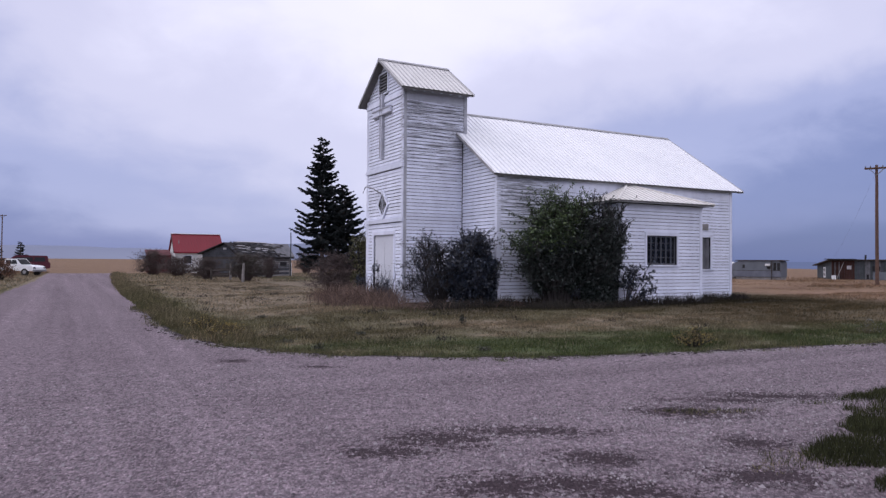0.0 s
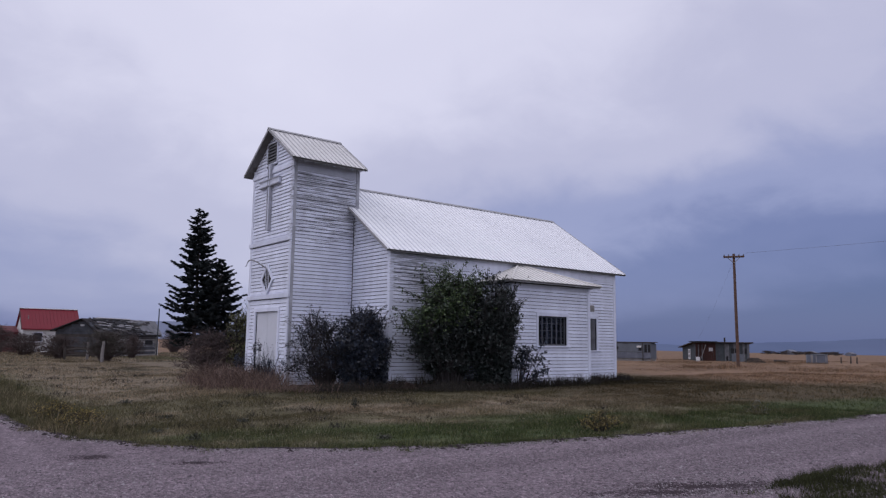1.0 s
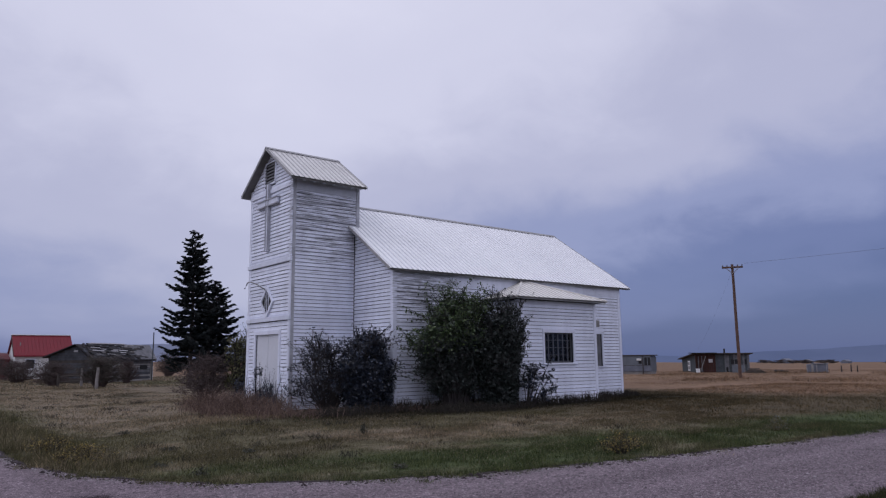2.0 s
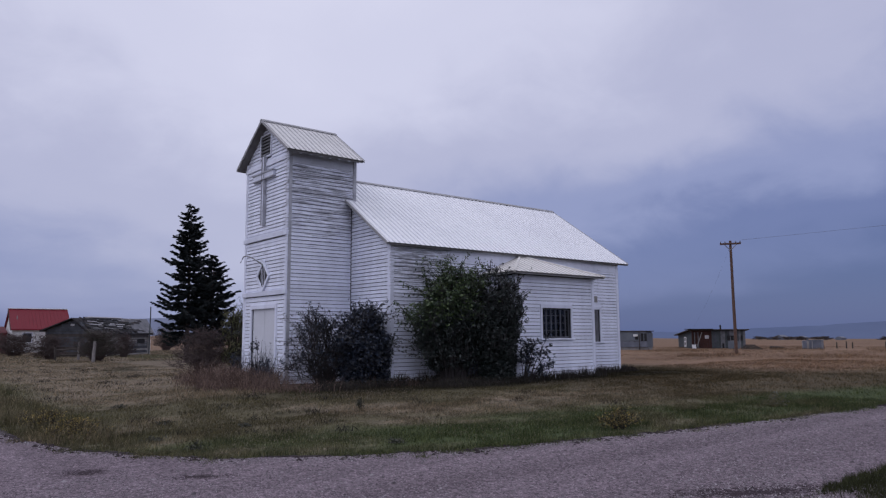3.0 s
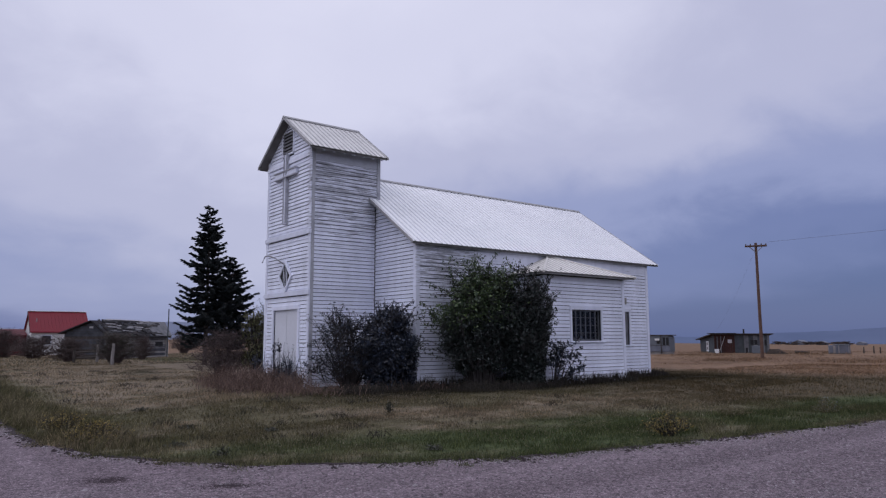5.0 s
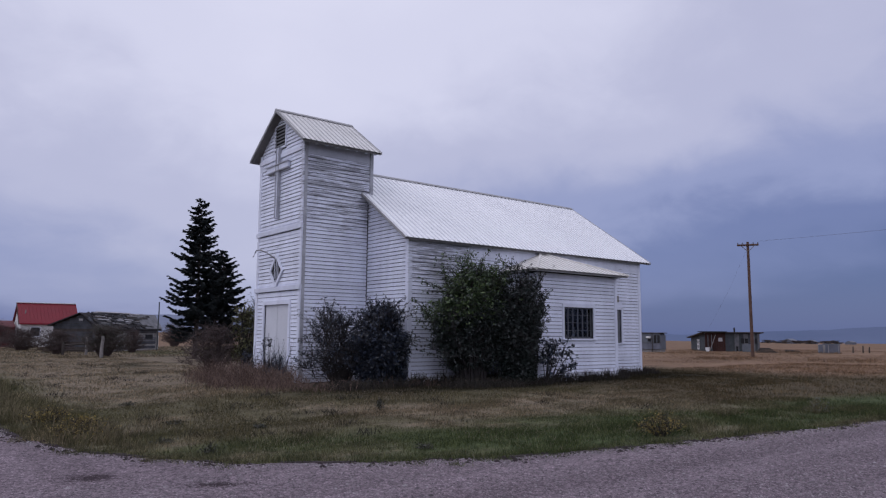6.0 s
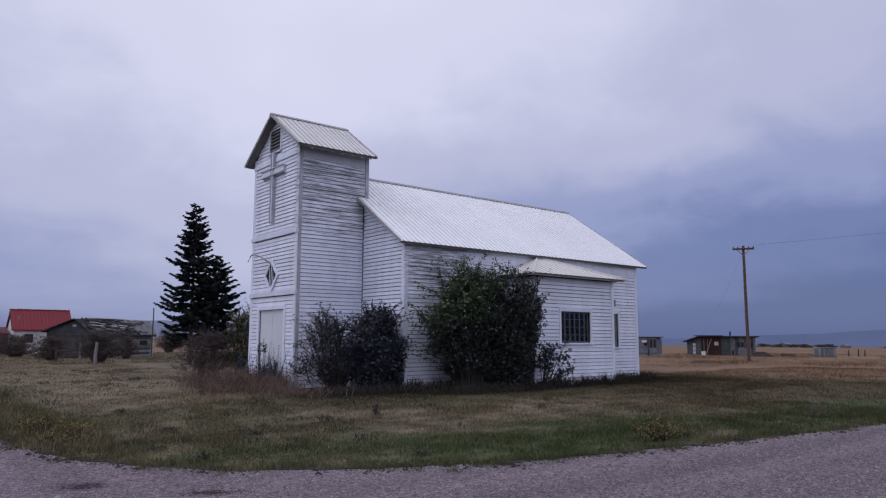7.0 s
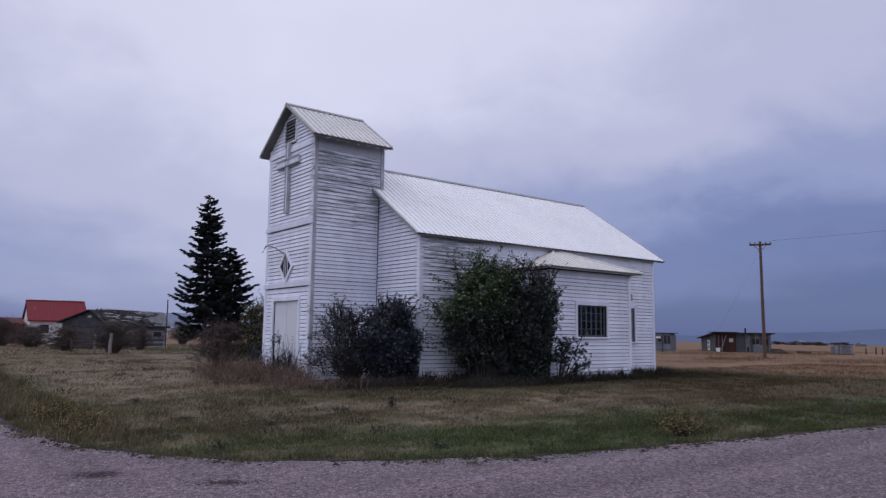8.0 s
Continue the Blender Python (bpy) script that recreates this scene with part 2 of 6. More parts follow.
def make_leaf(name, a, b, c, rough=0.55):
    k = Mat(name, rough, 0.0, 0.5)
    r = k.geo.outputs["Random Per Island"]
    n = k.noise(k.at(), 1.6, 3)
    f = k.math("ADD", k.math("MULTIPLY", r, 0.6), k.math("MULTIPLY", n, 0.4))
    k.color(k.ramp(f, (0.2, a), (0.5, b), (0.8, c)))
    return k.m


M_LEAF_LIT = make_leaf("lit_shrub_leaf", (0.013, 0.028, 0.012), (0.030, 0.056, 0.019), (0.10, 0.145, 0.045), 0.40)
# the palest blue tone is sky glint put into the leaf colour
M_LEAF_DULL = make_leaf("dull_glinting_leaf", (0.004, 0.006, 0.010), (0.011, 0.016, 0.025), (0.056, 0.074, 0.116), 0.32)
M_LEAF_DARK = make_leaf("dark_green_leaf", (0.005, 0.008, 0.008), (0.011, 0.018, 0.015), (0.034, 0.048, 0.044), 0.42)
M_LEAF_OLIVE = make_leaf("olive_brown_leaf", (0.04, 0.034, 0.016), (0.075, 0.075, 0.024), (0.13, 0.135, 0.04))
M_LEAF_BROWN = make_leaf("brown_autumn_leaf", (0.026, 0.020, 0.018), (0.052, 0.039, 0.033), (0.092, 0.069, 0.057), 0.8)
M_LEAF_DRAB = make_leaf("drab_olive_leaf", (0.017, 0.019, 0.013), (0.033, 0.036, 0.022), (0.062, 0.064, 0.038))
M_NEEDLE = make_leaf("spruce_needles", (0.003, 0.006, 0.007), (0.006, 0.012, 0.013), (0.013, 0.022, 0.023), 0.7)
M_YELLOW = make_leaf("yellow_flower", (0.08, 0.065, 0.02), (0.17, 0.13, 0.03), (0.38, 0.27, 0.05))
M_DRYWEED = make_leaf("dry_red_brown_weed", (0.058, 0.037, 0.031), (0.125, 0.083, 0.067), (0.25, 0.175, 0.138), 0.9)
M_PALEWEED = make_leaf("grey_green_weed", (0.05, 0.055, 0.05), (0.11, 0.12, 0.11), (0.22, 0.23, 0.23), 0.8)


def grass_colour(k):
    """Colours of the turf by place: green along the road, straw on the mown lot, darker turf by the church, gold
    stubble far off.
    """
    x, y, z = k.xyz()
    wob = k.math("MULTIPLY_ADD", k.noise(k.at(), 0.22, 4), 6.0, -3.0)
    n = k.noise(k.at(0.30, 0.55, 1.0), 1.0, 6, 0.62)
    fine = k.noise(k.at(), 9.0, 4, 0.7)
    yy = k.math("ADD", y, wob)
    straw = k.ramp(fine, (0.25, (0.136, 0.110, 0.064)), (0.75, (0.266, 0.220, 0.138)))
    green = k.ramp(fine, (0.25, (0.034, 0.047, 0.017)), (0.75, (0.092, 0.116, 0.042)))
    dark_cover = k.ramp(fine, (0.25, (0.018, 0.017, 0.009)), (0.75, (0.045, 0.040, 0.020)))
    gold = k.ramp(k.noise(k.at(0.15, 0.6, 1), 0.25, 5, 0.65), (0.25, (0.134, 0.085, 0.046)), (0.75, (0.246, 0.165, 0.092)))
    olive = k.ramp(fine, (0.25, (0.062, 0.057, 0.028)), (0.75, (0.146, 0.130, 0.066)))
    fresh = k.math("MULTIPLY", k.step(x, -0.5, -3.5), k.step(y, 1.0, -1.5))
    c = k.mix(k.step(k.math("SUBTRACT", n, k.math("MULTIPLY", fresh, 0.055)), 0.44, 0.62), olive, straw)
    # a dry pale stretch before the church, darker turf against its walls
    pale = k.math("MULTIPLY", k.math("MULTIPLY", k.step(x, -4.5, -2.0), k.step(x, 5.5, 2.0)), k.math("MULTIPLY", k.step(k.math("ABSOLUTE", k.math("SUBTRACT", k.math("ADD", y, k.math("MULTIPLY", wob, 0.25)), k.math("MULTIPLY_ADD", x, -0.12, -5.1))), 1.6, 0.4), k.step(n, 0.32, 0.5)))
    c = k.mix(pale, c, straw)
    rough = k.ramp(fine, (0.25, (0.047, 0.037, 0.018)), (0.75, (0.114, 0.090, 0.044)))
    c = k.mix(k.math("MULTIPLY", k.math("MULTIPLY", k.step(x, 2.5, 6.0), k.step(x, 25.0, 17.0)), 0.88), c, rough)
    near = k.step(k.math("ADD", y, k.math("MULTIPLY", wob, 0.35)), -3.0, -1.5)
    c = k.mix(k.math("MULTIPLY", near, k.math("MULTIPLY", k.math("MULTIPLY", k.step(x, -5.5, -1.5), k.step(x, 15.0, 10.5)), 0.9)), c, dark_cover)
    # the dry mown lot west of the tower
    lot = k.math("MULTIPLY", k.math("MAXIMUM", k.step(x, -2.0, -3.8), k.step(y, 8.0, 11.0)), k.math("MULTIPLY", k.step(yy, -1.5, 2.0), k.step(n, 0.30, 0.48)))
    c = k.mix(k.math("MULTIPLY", lot, 0.9), c, straw)
    # the verge
    edge = k.math("MAXIMUM", k.step(k.math("ADD", k.math("MULTIPLY_ADD", x, 0.13, y), k.math("MULTIPLY", wob, 0.35)), -6.0, -7.8), k.step(k.math("ADD", x, k.math("MULTIPLY", wob, 0.3)), -7.2, -8.8))
    edge = k.math("MULTIPLY", edge, k.step(y, 40.0, 8.0))
    # the lane's verge is drabber than the grass along the cross road
    green = k.mix(k.math("MULTIPLY", k.step(y, -8.0, -4.0), 0.7), green, olive)
    c = k.mix(k.math("MAXIMUM", k.math("MULTIPLY", edge, k.step(n, 0.80, 0.42)), k.step(y, -12.2, -12.8)), c, k.mix(k.math("MULTIPLY", k.step(y, -12.2, -12.8), 0.6), green, dark_cover))
    # a greener strip of lawn beside the old shack
    lawn = k.math("MULTIPLY", k.math("MULTIPLY", k.step(x, 2.0, 4.5), k.step(x, 12.0, 9.0)), k.math("MULTIPLY", k.step(yy, 33.0, 36.0), k.step(yy, 46.0, 43.0)))
    c = k.mix(k.math("MULTIPLY", lawn, 0.8), c, green)
    far = k.math("MAXIMUM", k.step(x, 16.0, 22.0), k.step(y, 55.0, 75.0))
    far = k.math("MULTIPLY", far, k.step(k.math("ADD", y, k.math("MULTIPLY", wob, 0.6)), -7.0, -2.5))
    # matted and thin places
    mat1, mat2 = k.noise(k.at(1.0, 1.7, 1.0), 1.7, 5, 0.6, 0.4), k.noise(k.at(0.8, 1.4, 1.0), 5.5, 4, 0.6)
    worn = k.ramp(k.math("ADD", k.math("MULTIPLY", mat1, 0.6), k.math("MULTIPLY", mat2, 0.4)), (0.36, (0.60, 0.60, 0.58)), (0.50, (0.98, 0.98, 0.98)), (0.64, (1.26, 1.24, 1.20)))
    return k.mix(1.0, k.mix(1.0, k.mix(far, c, gold), worn, "MULTIPLY"), (0.98, 0.98, 1.17), "MULTIPLY"), fine


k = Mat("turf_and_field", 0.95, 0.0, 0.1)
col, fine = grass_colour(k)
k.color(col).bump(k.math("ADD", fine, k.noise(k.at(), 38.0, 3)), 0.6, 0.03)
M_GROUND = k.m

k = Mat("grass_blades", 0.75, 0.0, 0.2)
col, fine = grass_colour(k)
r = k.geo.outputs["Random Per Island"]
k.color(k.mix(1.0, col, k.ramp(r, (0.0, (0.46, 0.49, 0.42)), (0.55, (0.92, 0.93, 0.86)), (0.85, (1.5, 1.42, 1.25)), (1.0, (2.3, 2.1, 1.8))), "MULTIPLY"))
# light passes through the blades
through_light = k.t.nodes.new("ShaderNodeBsdfTranslucent")
k.put(through_light.inputs["Color"], k.b.inputs["Base Color"].links[0].from_socket)
both = k.t.nodes.new("ShaderNodeMixShader")
both.inputs[0].default_value = 0.45
k.t.links.new(k.b.outputs[0], both.inputs[1]), k.t.links.new(through_light.outputs[0], both.inputs[2])
k.t.links.new(both.outputs[0], k.t.nodes["Material Output"].inputs[0])
M_BLADE = k.m

k = Mat("pinkish_gravel", 0.92, 0.0, 0.2)
peb, pd = k.cells(k.at(), 50.0, "Color"), k.cells(k.at(), 50.0)
pb2 = k.cells(k.at(), 75.0, "Color")
x, y, z = k.xyz()
patch = k.noise(k.at(0.6, 0.6, 1.0), 0.7, 6, 0.65)
lane = k.noise(k.at(1.6, 0.035, 1.0), 1.0, 4, 0.55)
crossing = k.noise(k.at(0.05, 1.3, 1.0), 1.0, 3, 0.5)
track = k.mix(k.math("MAXIMUM", k.step(y, -9.5, -7.0), k.step(x, -9.0, -11.5)), crossing, lane)
patch = k.math("ADD", k.math("MULTIPLY", patch, 0.3), k.math("MULTIPLY", track, 0.7))
base = k.ramp(patch, (0.36, (0.151, 0.124, 0.139)), (0.64, (0.224, 0.187, 0.208)))
g1 = k.ramp(peb, (0.1, (0.40, 0.385, 0.40)), (0.5, (0.92, 0.90, 0.92)), (0.9, (1.8, 1.77, 1.77)))
g2 = k.ramp(pb2, (0.1, (0.65, 0.63, 0.65)), (0.6, (1.0, 1.0, 1.0)), (0.95, (1.5, 1.48, 1.45)))
c = k.mix(1.0, k.mix(0.68, base, k.mix(1.0, base, g1, "MULTIPLY")), g2, "MULTIPLY")
clump = k.noise(k.at(1.0, 1.0, 1.0), 17.0, 3, 0.7)
c = k.mix(1.0, c, k.ramp(clump, (0.32, (0.60, 0.58, 0.60)), (0.5, (0.98, 0.97, 0.98)), (0.68, (1.42, 1.40, 1.40))), "MULTIPLY")
# damp earth and matted dead grass lie in ragged blots on the worn shoulder
rag = k.math("ADD", k.math("MULTIPLY", k.math("SUBTRACT", k.noise(k.at(1.2, 2.0, 1.0), 4.4, 8, 0.82, 0.5), 0.47), 6.5), k.math("MULTIPLY", k.math("SUBTRACT", k.noise(k.at(), 22.0, 4, 0.78), 0.5), 6.5))


def blot(cx, cy, la, lb):
    """How far a place lies inside a ragged oval that is stretched along the road."""
    dx, dy = k.math("SUBTRACT", x, cx), k.math("SUBTRACT", y, cy)
    u = k.math("DIVIDE", k.math("SUBTRACT", k.math("MULTIPLY", dx, 0.88), k.math("MULTIPLY", dy, 0.476)), la)
    v = k.math("DIVIDE", k.math("ADD", k.math("MULTIPLY", dx, 0.476), k.math("MULTIPLY", dy, 0.88)), lb)
    d = k.math("SQRT", k.math("ADD", k.math("MULTIPLY", u, u), k.math("MULTIPLY", v, v)))
    return k.step(k.math("ADD", d, rag), 1.5, 1.15)


BLOTS = ((-9.17, -13.34, 0.36, 0.26), (-8.34, -13.42, 0.6, 0.17), (-6.35, -13.48, 0.5, 0.28), (-5.5, -13.25, 0.6, 0.14), (-4.75, -13.36, 0.7, 0.18), (-6.86, -14.66, 0.25, 0.2), (-8.34, -14.4, 0.26, 0.2), (-9.33, -14.63, 0.34, 0.2), (-8.94, -14.8, 0.4, 0.17), (-8.65, -15.14, 0.36, 0.17), (-9.7, -13.49, 0.3, 0.14), (-7.6, -15.3, 0.4, 0.2), (-9.72, -7.85, 0.2, 0.13), (-8.75, -8.95, 0.22, 0.09))
dark_cover = 0.0
for spot in BLOTS:
    dark_cover = k.math("MAXIMUM", dark_cover, blot(*spot))
spot = k.math("MULTIPLY", k.step(k.noise(k.at(0.5, 1.4, 1.0), 1.3, 5, 0.6), 0.70, 0.76), 0.5)
c = k.mix(k.math("MAXIMUM", k.math("MULTIPLY", dark_cover, 0.95), spot), c, k.ramp(pb2, (0.2, (0.018, 0.011, 0.014)), (0.8, (0.052, 0.034, 0.041))))
k.color(c).bump(k.math("ADD", k.math("MULTIPLY", pd, -1.0), k.noise(k.at(), 6.0, 5)), 0.9, 0.022)
M_GRAVEL = k.m
M_PEBBLE = make_leaf("pebbles", (0.06, 0.050, 0.056), (0.165, 0.143, 0.156), (0.31, 0.28, 0.295), 0.9)
M_PALESTONE = make_leaf("pale_stones", (0.10, 0.085, 0.094), (0.20, 0.178, 0.19), (0.36, 0.335, 0.345), 0.9)
M_SOIL = plain("dark_damp_soil", (0.032, 0.023, 0.026), 0.97, 0, 0.5, 5.0)
# distance haze is put into the hill colour, paler towards the west
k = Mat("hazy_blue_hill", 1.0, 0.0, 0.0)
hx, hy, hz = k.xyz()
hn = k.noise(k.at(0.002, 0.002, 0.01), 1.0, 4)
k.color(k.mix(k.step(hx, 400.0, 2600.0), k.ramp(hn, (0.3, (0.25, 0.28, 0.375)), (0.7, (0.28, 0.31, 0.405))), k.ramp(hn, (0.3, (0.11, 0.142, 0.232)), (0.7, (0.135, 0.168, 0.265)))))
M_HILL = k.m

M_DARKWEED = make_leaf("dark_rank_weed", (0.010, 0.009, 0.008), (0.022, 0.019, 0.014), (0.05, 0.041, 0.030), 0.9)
M_TANWEED = make_leaf("tan_verge_weed", (0.055, 0.05, 0.024), (0.115, 0.098, 0.05), (0.21, 0.175, 0.10), 0.9)

# ---- helpers for building ----


def thing(name, at, label, category, group="", kind="", turn=0.0):
    ob = new(name)
    ob.empty_display_size = 0.2
    ob.matrix_world = pose(*at, 0, 0, turn)
    return tagged(ob, label, category, group, kind)


def mesh_of(bm, name, mat, smooth=False):
    me = bpy.data.meshes.new(name)
    bmesh.ops.recalc_face_normals(bm, faces=bm.faces)
    bm.to_mesh(me)
    bm.free()
    me.materials.append(mat)
    if smooth:
        me.polygons.foreach_set("use_smooth", [True] * len(me.polygons))
    return me


def part(name, bm, mat, parent, label="", smooth=False, kind=""):
    ob = new(name, mesh_of(bm, name, mat, smooth) if isinstance(bm, bmesh.types.BMesh) else bm)
    ob.parent = parent
    return tagged(ob, label, kind=kind)


def box(bm, lo, hi, bevel=0.0):
    vs = [bm.verts.new((x, y, z)) for x in (lo[0], hi[0]) for y in (lo[1], hi[1]) for z in (lo[2], hi[2])]
    for f in ((0, 1, 3, 2), (4, 6, 7, 5), (0, 4, 5, 1), (2, 3, 7, 6), (0, 2, 6, 4), (1, 5, 7, 3)):
        bm.faces.new([vs[i] for i in f])
    if bevel:
        ed = list({ed for v in vs for ed in v.link_edges})
        bmesh.ops.bevel(bm, geom=ed, offset=bevel, segments=1, affect="EDGES")
    return bm


def boxes(*pairs, bevel=0.0):
    bm = bmesh.new()
    for lo, hi in pairs:
        b2 = bmesh.new()
        box(b2, lo, hi, bevel)
        me = bpy.data.meshes.new("tmp")
        b2.to_mesh(me)
        b2.free()
        bm.from_mesh(me)
        bpy.data.meshes.remove(me)
    return bm


def prism(bm, poly, axis, a, b):
    """A flat outline, given in the two axes other than axis, pushed out from a to b."""
    def spot(p, t):
        q = list(p)
        q.insert(axis, t)
        return q
    lo = [bm.verts.new(spot(p, a)) for p in poly]
    hi = [bm.verts.new(spot(p, b)) for p in poly]
    bm.faces.new(lo)
    bm.faces.new(hi[::-1])
    for i in range(len(poly)):
        j = (i + 1) % len(poly)
        bm.faces.new((lo[i], hi[i], hi[j], lo[j]))
    return bm


def tube(bm, pts, radii, sides=6, cap=True):
    rings = []
    for i, p in enumerate(pts):
        p = Vector(p)
        d = (Vector(pts[min(i + 1, len(pts) - 1)]) - Vector(pts[max(i - 1, 0)])).normalized()
        s = d.orthogonal().normalized()
        t = d.cross(s)
        rings.append([bm.verts.new(p + (s * math.cos(a) + t * math.sin(a)) * radii[i]) for a in (2 * math.pi * n / sides for n in range(sides))])
    for a, b in zip(rings, rings[1:]):
        for n in range(sides):
            bm.faces.new((a[n], a[(n + 1) % sides], b[(n + 1) % sides], b[n]))
    if cap:
        bm.faces.new(rings[0][::-1])
        bm.faces.new(rings[-1])
    return bm


def soup(name, tris_or_quads, mat, parent=None, label="", kind=""):
    """A mesh from an array of loose faces, shape (count, corners, 3)."""
    a = np.asarray(tris_or_quads, dtype=np.float32)
    n, c = a.shape[:2]
    me = bpy.data.meshes.new(name)
    me.vertices.add(n * c)
    me.vertices.foreach_set("co", a.reshape(-1))
    me.loops.add(n * c)
    me.loops.foreach_set("vertex_index", np.arange(n * c, dtype=np.int32))
    me.polygons.add(n)
    me.polygons.foreach_set("loop_start", np.arange(0, n * c, c, dtype=np.int32))
    me.update(calc_edges=True)
    me.materials.append(mat)
    ob = new(name, me)
    ob.parent = parent
    return tagged(ob, label, kind=kind)


# ---- ground, road, hills ----


def smooth01(t):
    t = np.clip(t, 0, 1)
    return t * t * (3 - 2 * t)


def ground_z(x, y):
    """Height of the ground: flat prairie at -0.35 with the church on a low rise."""
    x, y = np.asarray(x, float), np.asarray(y, float)
    dx = np.maximum(np.maximum(-3.0 - x, x - 11.5), 0)
    dy = np.maximum(np.maximum(-1.6 - y, y - 8.0), 0)
    rise = 0.15 * smooth01(1 - np.hypot(dx, dy) / 6.2)
    lumps = 0.02 * np.sin(x * 0.9 + 1.3 * np.sin(y * 0.5)) * np.sin(y * 0.8 + 0.7)
    lumps = lumps * smooth01((np.hypot(x + 9.5, y + 11) - 5) / 6)
    # the land falls away gently to the east before the hills
    fall = 0.0085 * np.maximum(x - 75, 0) * smooth01((x - 0.8 * y) / (0.5 * np.abs(x) + 1))
    return -0.35 + rise + lumps - fall


def axis_steps(lo, hi, step, reach):
    mid = list(np.arange(lo, hi + 1e-6, step))
    out, s = [], step
    p = hi
    while p < reach:
        s *= 1.25
        p += s
        out.append(p)
    left, s, p = [], step, lo
    while p > -reach:
        s *= 1.25
        p -= s
        left.append(p)
    return np.array(left[::-1] + mid + out)


gx, gy = axis_steps(-20, 30, 0.5, 4000), axis_steps(-25, 40, 0.5, 4000)
GX, GY = np.meshgrid(gx, gy)
GZ = ground_z(GX, GY)
me = bpy.data.meshes.new("ground")
nx, ny = len(gx), len(gy)
idx = np.arange(nx * ny).reshape(ny, nx)
me.from_pydata(np.stack([GX, GY, GZ], -1).reshape(-1, 3).tolist(), [], np.stack([idx[:-1, :-1], idx[:-1, 1:], idx[1:, 1:], idx[1:, :-1]], -1).reshape(-1, 4).tolist())
me.materials.append(M_GROUND)
me.polygons.foreach_set("use_smooth", [True] * len(me.polygons))
tagged(new("ground", me), "dry autumn grass and stubble prairie reaching the horizon", "ground", kind="structure")

# the corner's road edge: the verge runs back along the lane, rounds the corner and follows the cross road
CORNER = [(-7.4, 62), (-8.4, 47), (-9.3, 28), (-9.75, 16), (-9.9, 5), (-10.0, -1.9), (-9.85, -4.5), (-9.4, -6.2), (-8.7, -7.3), (-8.0, -8.05), (-7.0, -8.75), (-5.9, -9.2), (-4.2, -9.78), (-3.0, -9.97), (-1.1, -10.28), (1.2, -10.62), (4.2, -10.78), (12, -11.4), (40, -14), (120, -22)]


def densify(poly, step, wobble, rng):
    out = []
    for (x0, y0), (x1, y1) in zip(poly, poly[1:]):
        d = math.hypot(x1 - x0, y1 - y0)
        s = step * max(1, abs(y0 + 8) / 15, abs(x0 + 5) / 15)
        n = max(1, int(d / s))
        for i in range(n):
            f = i / n
            out.append((x0 + (x1 - x0) * f + rng.uniform(-wobble, wobble), y0 + (y1 - y0) * f + rng.uniform(-wobble, wobble)))
    out.append(poly[-1])
    return out


rng = random.Random(4)
edge = []
for x, y in densify(CORNER, 0.16, 0.05, rng):
    # the sod's edge is scalloped by wheels and water
    w2 = 0.13 * noise.noise((x * 0.9, y * 0.9, 3.0)) + 0.09 * noise.noise((x * 3.1, y * 3.1, 5.0))
    edge.append((x + w2, y + w2))
outer = [(120, -29), (40, -20), (5, -17.0), (-2.0, -17.2), (-4.5, -18.0), (-6.5, -20.0), (-7.5, -24), (-8, -40), (-16, -40), (-16.5, -22), (-30, -21), (-60, -22), (-60, -13), (-30, -12.5), (-16.5, -10), (-15, -4), (-14.6, 6), (-14.3, 16), (-13.6, 35), (-13.2, 62)]
bm = bmesh.new()
poly = edge + densify(outer, 0.5, 0.12, rng)
vs = [bm.verts.new((x, y, 0)) for x, y in poly]
bm.faces.new(vs)
bmesh.ops.triangulate(bm, faces=bm.faces)
for v in bm.verts:
    v.co.z = -0.325
bmesh.ops.recalc_face_normals(bm, faces=bm.faces)
road = new("road", mesh_of(bm, "road", M_GRAVEL))
tagged(road, "pinkish grey gravel road meeting a lane at a corner", "road", kind="structure")

# hills
N = 360
AZ = [0, 8, 17, 26, 40, 57, 62, 67, 72, 90, 180, 270, 350, 360]
HT = [64, 50, 92, 60, 30, 8, 20, 36, 58, 60, 30, 40, 58, 64]
bm = bmesh.new()
prev = None
for i in range(N + 1):
    deg = i % 360
    a = radians(90 - deg)
    h = float(np.interp(deg, AZ, HT)) + 9 * noise.noise((math.cos(a) * 14, math.sin(a) * 14, 2)) + 4 * noise.noise((math.cos(a) * 50, math.sin(a) * 50, 2))
    lo = bm.verts.new((3800 * math.cos(a), 3800 * math.sin(a), -45))
    hi = bm.verts.new((3900 * math.cos(a), 3900 * math.sin(a), max(h, 3)))
    if prev:
        bm.faces.new((prev[0], lo, hi, prev[1]))
    prev = (lo, hi)
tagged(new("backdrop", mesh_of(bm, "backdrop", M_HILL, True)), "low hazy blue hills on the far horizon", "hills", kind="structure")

# ---- the church ----
church = thing("church", (0, 0, 0), "weathered white clapboard country church with a square front tower", "church")
CY = 3.70                      # middle line of tower and nave
NX, NY = 10.70, 7.40           # nave: length and width
EAVE, RIDGE = 3.98, 6.48       # nave: top of wall, underside of ridge
TX, TXB, TY0, TY1 = -2.24, 0.10, 2.19, 5.21
TEAVE, TRIDGE = 6.96, 8.02
AX0, AX1, AY, AEAVE = 3.83, 7.60, -1.31, 3.12
STEP = 0.1135


